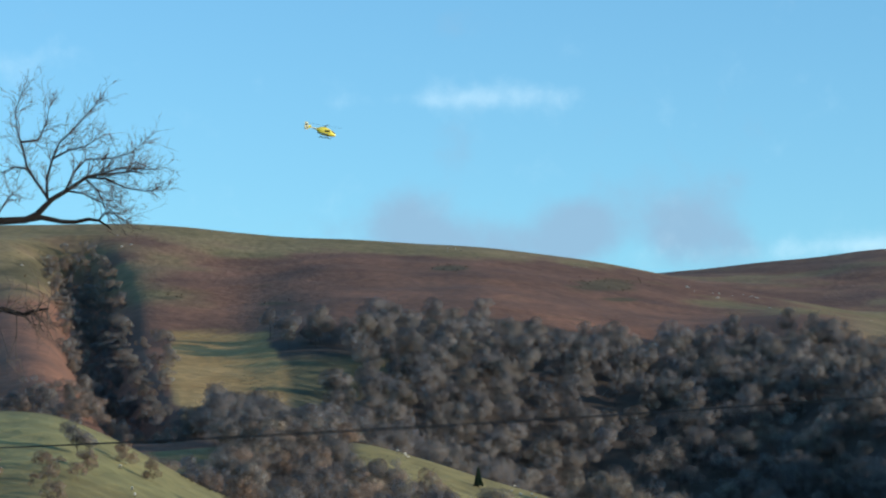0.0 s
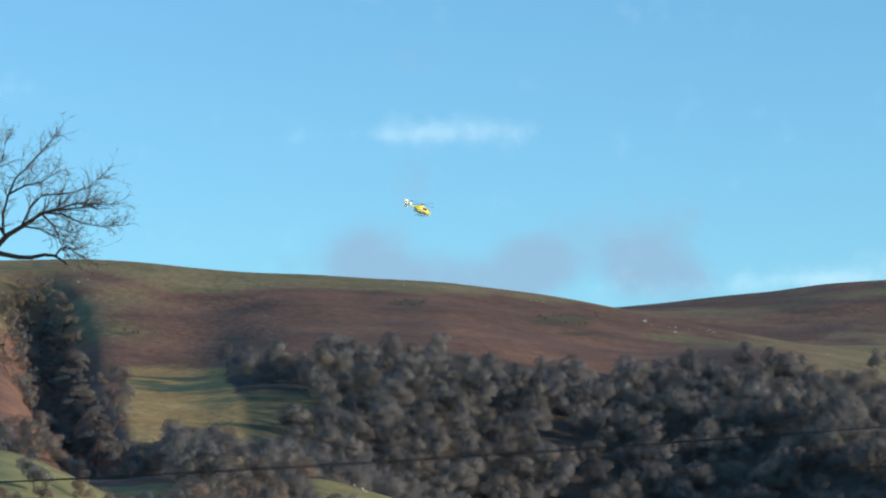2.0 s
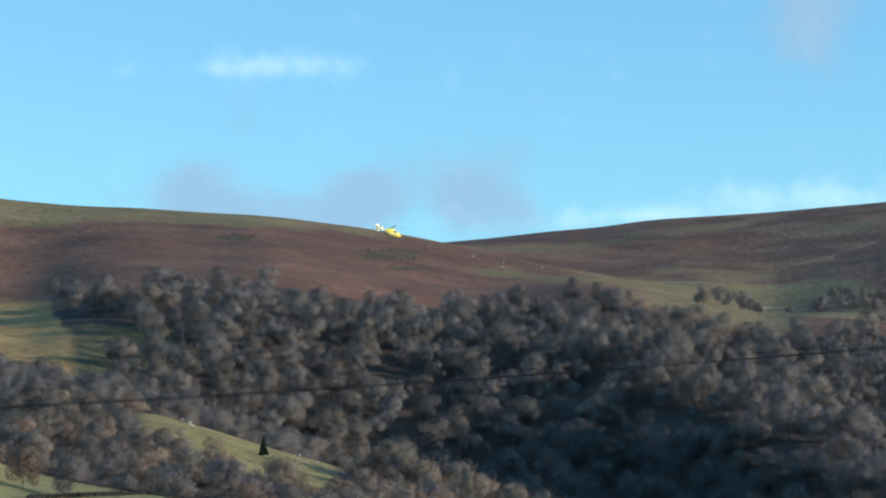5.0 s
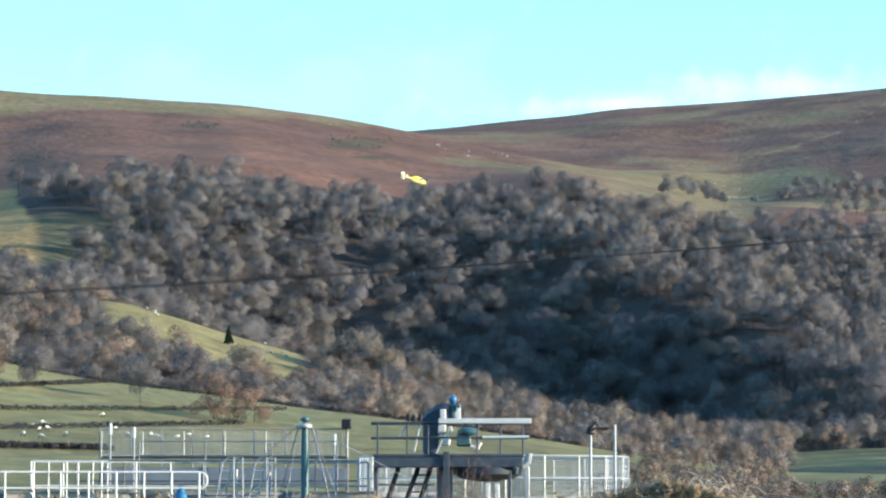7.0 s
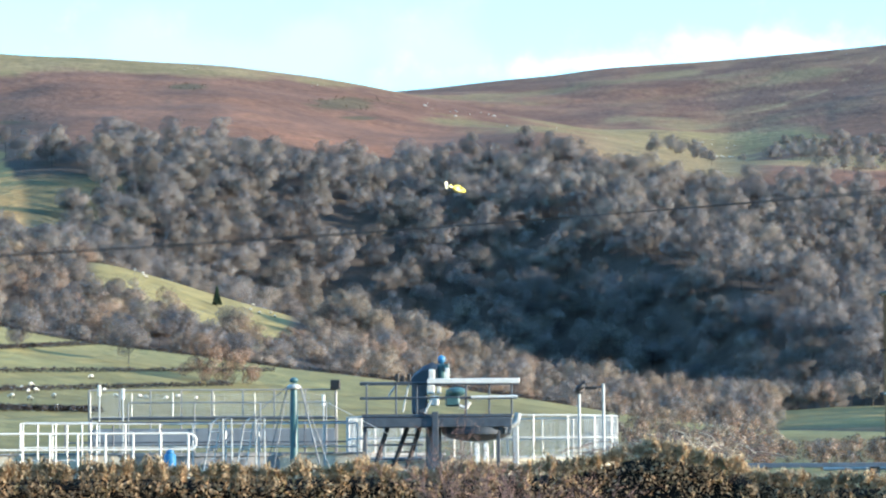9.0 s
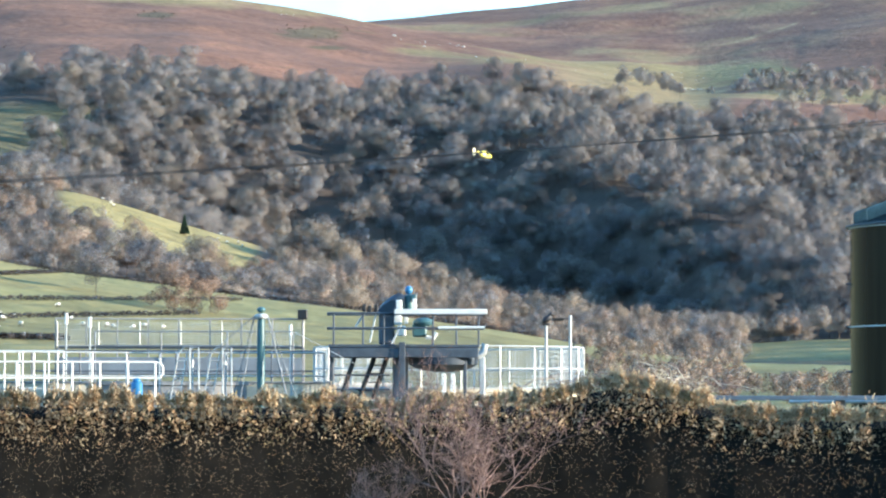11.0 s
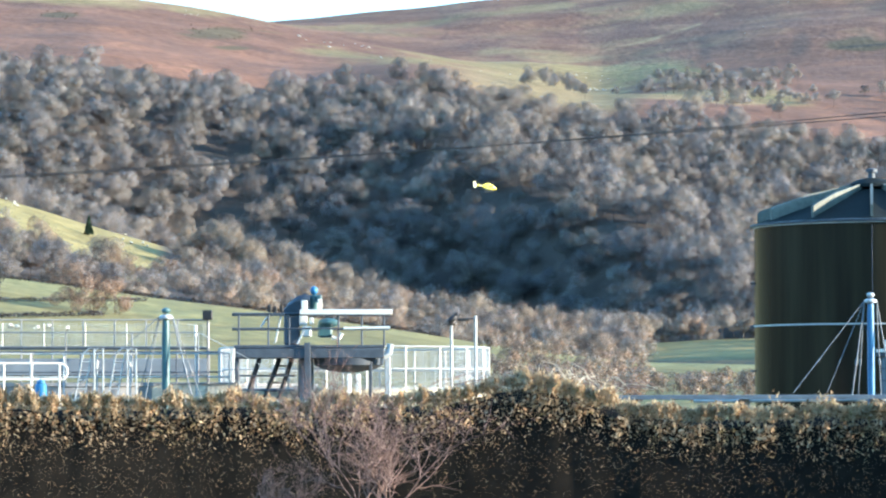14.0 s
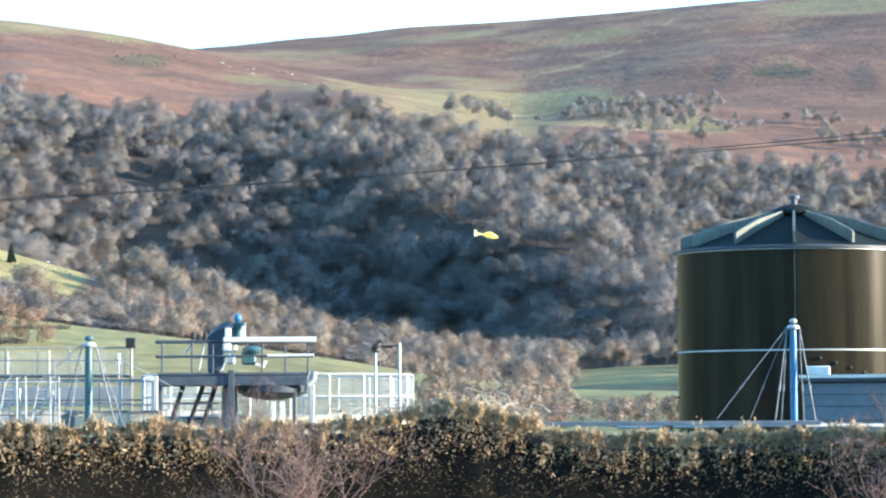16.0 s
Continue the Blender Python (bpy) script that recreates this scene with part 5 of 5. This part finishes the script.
def big_tree():
    """The ash tree at the west edge, whose limbs reach into view."""
    g = random.Random(11)
    D = 46.0
    P = lambda b, e, dd=0.0: at(b, e, D + dd)
    ob = thing("ash_tree", "large bare ash tree with spreading dark limbs", "tree")
    root = lvl(-22.5, D, 0)
    part("trunk", Shape().tube([root + Vector((0, 0, -0.2)), root + Vector((0.1, 0, 1.2)), root + Vector((0.0, 0, 4.0)), root + Vector((0.4, 0, 7.0)), root + Vector((0.3, 0.2, 11.0)), root + Vector((0.0, 0.4, 14.0))],
                               [0.5, 0.38, 0.33, 0.28, 0.16, 0.05], 12), BARK, ob)
    hub = root + Vector((0.3, 0, 6.0))
    upper = [hub, P(-20.2, 7.3), P(-18.6, 7.78), P(-17.6, 7.98), P(-17.1, 8.02), P(-16.9, 8.12), P(-16.62, 8.42), P(-16.3, 8.62), P(-15.98, 8.85), P(-15.7, 8.92), P(-15.2, 8.98), P(-14.9, 9.0)]
    part("limb", Shape().tube(upper, [0.12, 0.1, 0.075, 0.06, 0.056, 0.052, 0.042, 0.034, 0.026, 0.018, 0.011, 0.005], 8), BARK, ob)
    low = [P(-17.05, 8.03), P(-16.8, 8.07), P(-16.4, 8.0), P(-16.15, 8.0), P(-15.9, 8.06), P(-15.7, 8.04), P(-15.52, 7.93), P(-15.45, 7.86)]
    part("limb", Shape().tube(low, [0.05, 0.042, 0.036, 0.033, 0.028, 0.022, 0.014, 0.006], 7), BARK, ob)
    mids = [
        [P(-16.66, 8.4), P(-16.85, 8.66), P(-17.1, 9.0), P(-17.2, 9.4), P(-17.32, 9.75), P(-17.35, 10.1), P(-17.2, 10.6)],
        [P(-16.7, 8.42), P(-16.72, 8.8), P(-16.62, 9.2), P(-16.5, 9.5), P(-16.2, 9.8), P(-15.95, 10.1), P(-15.75, 10.35)],
        [P(-16.62, 9.2), P(-16.3, 9.38), P(-16.0, 9.45), P(-15.7, 9.65)],
        [P(-16.35, 8.62), P(-16.2, 8.95), P(-15.98, 9.2), P(-15.5, 9.24), P(-15.1, 9.35), P(-14.8, 9.62)],
        [P(-15.98, 8.86), P(-15.6, 8.85), P(-15.2, 8.68), P(-14.8, 8.62), P(-14.6, 8.66)],
        [P(-15.8, 8.9), P(-15.3, 9.06), P(-14.9, 9.04), P(-14.55, 9.05)],
        [P(-16.35, 8.6), P(-16.0, 8.55), P(-15.7, 8.4), P(-15.45, 8.3)],
        [P(-15.98, 8.84), P(-15.72, 8.6), P(-15.6, 8.3), P(-15.5, 8.05)],
        [P(-15.7, 8.04), P(-15.6, 8.18), P(-15.45, 8.2), P(-15.3, 8.1), P(-15.2, 8.02)],
        [P(-17.1, 9.0), P(-17.35, 9.02), P(-17.7, 8.86)],
        [P(-17.25, 9.5), P(-16.9, 9.55), P(-16.75, 9.9), P(-16.7, 10.2)],
        [P(-17.7, 8.0), P(-17.5, 8.35), P(-17.3, 8.6)],
    ]
    for i, m in enumerate(mids):
        t = 0.026 if i in (0, 1) else 0.018
        part("limb", Shape().tube(m, [t * (1 - 0.85 * k / (len(m) - 1)) for k in range(len(m))], 6), BARK, ob)
        for j in range(1, len(m)):
            for _ in range(5):
                s, tips = Shape(), []
                d = (m[j] - m[j - 1]).normalized() + Vector((g.gauss(0.15, 0.5), g.gauss(0, 0.5), g.gauss(0.1, 0.5)))
                branching(s, m[j - 1].lerp(m[j], g.uniform(0.3, 1)), d, g.uniform(0.2, 0.46), 0.006, 2, g, tips, 0.5, 0.0, 4, 2)
                part("branch", s, FINE_TWIG, ob)
    for i in range(34):
        k = g.uniform(7, 11)
        p = upper[int(k)]
        s, tips = Shape(), []
        branching(s, p, Vector((g.uniform(0.2, 1), g.gauss(0, 0.4), g.gauss(0.3, 0.5))), g.uniform(0.25, 0.55), 0.008, 2, g, tips, 0.4, 0.0, 4, 2)
        part("branch", s, FINE_TWIG, ob)
    lower = [hub + Vector((0, 0, -1.5)), P(-19.5, 5.9), P(-18.2, 6.25), P(-17.5, 6.3), P(-17.1, 6.2), P(-16.85, 6.3), P(-16.62, 6.33)]
    part("limb", Shape().tube(lower, [0.09, 0.07, 0.05, 0.045, 0.035, 0.028, 0.01], 7), BARK, ob)
    for i in range(26):
        k = g.choice((3, 4, 5, 6))
        s, tips = Shape(), []
        branching(s, lower[k - 1].lerp(lower[k], g.random()), Vector((g.uniform(-0.1, 0.8), g.gauss(0, 0.4), g.gauss(-0.3, 0.6))), g.uniform(0.35, 0.8), 0.011, 2, g, tips, 0.4, 0.02, 4, 2)
        part("branch", s, FINE_TWIG, ob)
    for i in range(8):
        a = g.uniform(1.8, 5.2)
        s, tips = Shape(), []
        branching(s, root + Vector((0.2, 0, g.uniform(5, 12))), Vector((math.cos(a), math.sin(a), 0.6)), g.uniform(2.5, 4), 0.08, 2, g, tips)
        part("limb", s, BARK, ob)


big_tree()


def cables():
    """Power lines slung across the valley between two wooden poles."""
    a, b = lvl(-24, 190, 0), lvl(15, 175, 0)
    za, zb = 1.7 + 190 * math.tan(radians(3.35)), 1.7 + 175 * math.tan(radians(5.95))
    for p, z in ((a, za), (b, zb)):
        ob = thing("utility_pole", "dark wooden utility pole carrying power lines", "utility pole", p, group="utility poles")
        part("pole", Shape().tube([(0, 0, -0.5), (0, 0, z + 0.6)], [0.19, 0.13], 10), BARK, ob)
        part("crossarm", Shape().box((0, 0, z - 0.06), (0.16, 1.9, 0.14)), BARK, ob)
        part("lower_crossarm", Shape().box((0, 0, z - (0.39 if p is a else 0.82)), (0.16, 1.9, 0.12)), BARK, ob)
    for off, low_a, low_b, sag in ((-0.75, 0.33, 0.76, 0.9), (0.75, 0.0, 0.0, 1.4)):
        pts = []
        for i in range(41):
            q = i / 40
            p = a.lerp(b, q) + Vector((0, off, 0))
            p.z = (za - low_a) * (1 - q) + (zb - low_b) * q - 4 * sag * q * (1 - q) + 0.02
            pts.append(p)
        ob = part("power_line", Shape().tube(pts, 0.028, 5), CABLE)
        tagged(ob, "thin black overhead power line between poles", "cable", "power lines")


cables()


# ---------------------------------------------------------------- what moves
# seconds, bearing, elevation, distance, heading from the east, nose down, bank
FLIGHT = [
    (0.0, -11.359, 9.822, 900, 22, 7.5, 6), (0.5, -10.605, 9.653, 907, 32, 7.5, 5), (1, -9.899, 9.476, 914, 36, 7.5, 4), (1.5, -9.214, 9.25, 921, 39, 7.5, 3),
    (2, -8.617, 9.012, 928, 42, 7.5, 3), (2.5, -8.042, 8.753, 935, 44, 7.5, 2), (3, -7.504, 8.477, 943, 44, 7.5, 2), (3.5, -7.045, 8.201, 951, 43, 7.5, 1),
    (4, -6.58, 7.876, 960, 42, 7.5, 0), (4.5, -6.171, 7.586, 970, 40, 7.5, 0), (5.2, -5.72, 7.19, 985, 39, 4.3, 0), (6, -5.24, 6.73, 1002, 38, 4.3, 0),
    (6.8, -4.776, 6.278, 1018, 37, 4.3, 0), (7.5, -4.422, 5.905, 1032, 37, 4, 0), (8, -4.147, 5.657, 1042, 40, 4, 0), (8.8, -3.74, 5.31, 1057, 47, 1.0, 0),
    (9.6, -3.31, 5.0, 1072, 50, 1.0, 0), (10.5, -2.799, 4.714, 1088, 52, -1.0, 2), (11.0, -2.511, 4.552, 1096, 51, -1.0, 3), (11.5, -2.209, 4.423, 1104, 48, -1.0, 4),
    (12.0, -1.919, 4.308, 1111, 44, -1.0, 5), (12.5, -1.621, 4.206, 1118, 40, -1.0, 6), (13.0, -1.3, 4.128, 1124, 36, -1.0, 6), (13.5, -0.963, 4.028, 1130, 32, -1.0, 6),
    (14.0, -0.61, 3.931, 1135, 29, -1.0, 6), (14.5, -0.25, 3.85, 1140, 26, -1.0, 5), (15.0, 0.124, 3.753, 1144, 25, -1.0, 5), (15.5, 0.507, 3.63, 1147, 24, -1.0, 5), (16.0, 0.888, 3.506, 1150, 24, -1.0, 5),
]


def motions():
    walk(HELI, [(t, pose(*at(b, e, d), bank, nose, turn)) for t, b, e, d, turn, nose, bank in FLIGHT])
    walk(ROTOR, [(0.1 * i, pose(0.25, 0, 1.98, 0, 0, 77.0 * i)) for i in range(161)])
    walk(FAN, [(0.1 * i, pose(-5.55, 0, 0.75, 0, 71.0 * i, 0)) for i in range(161)])


motions()
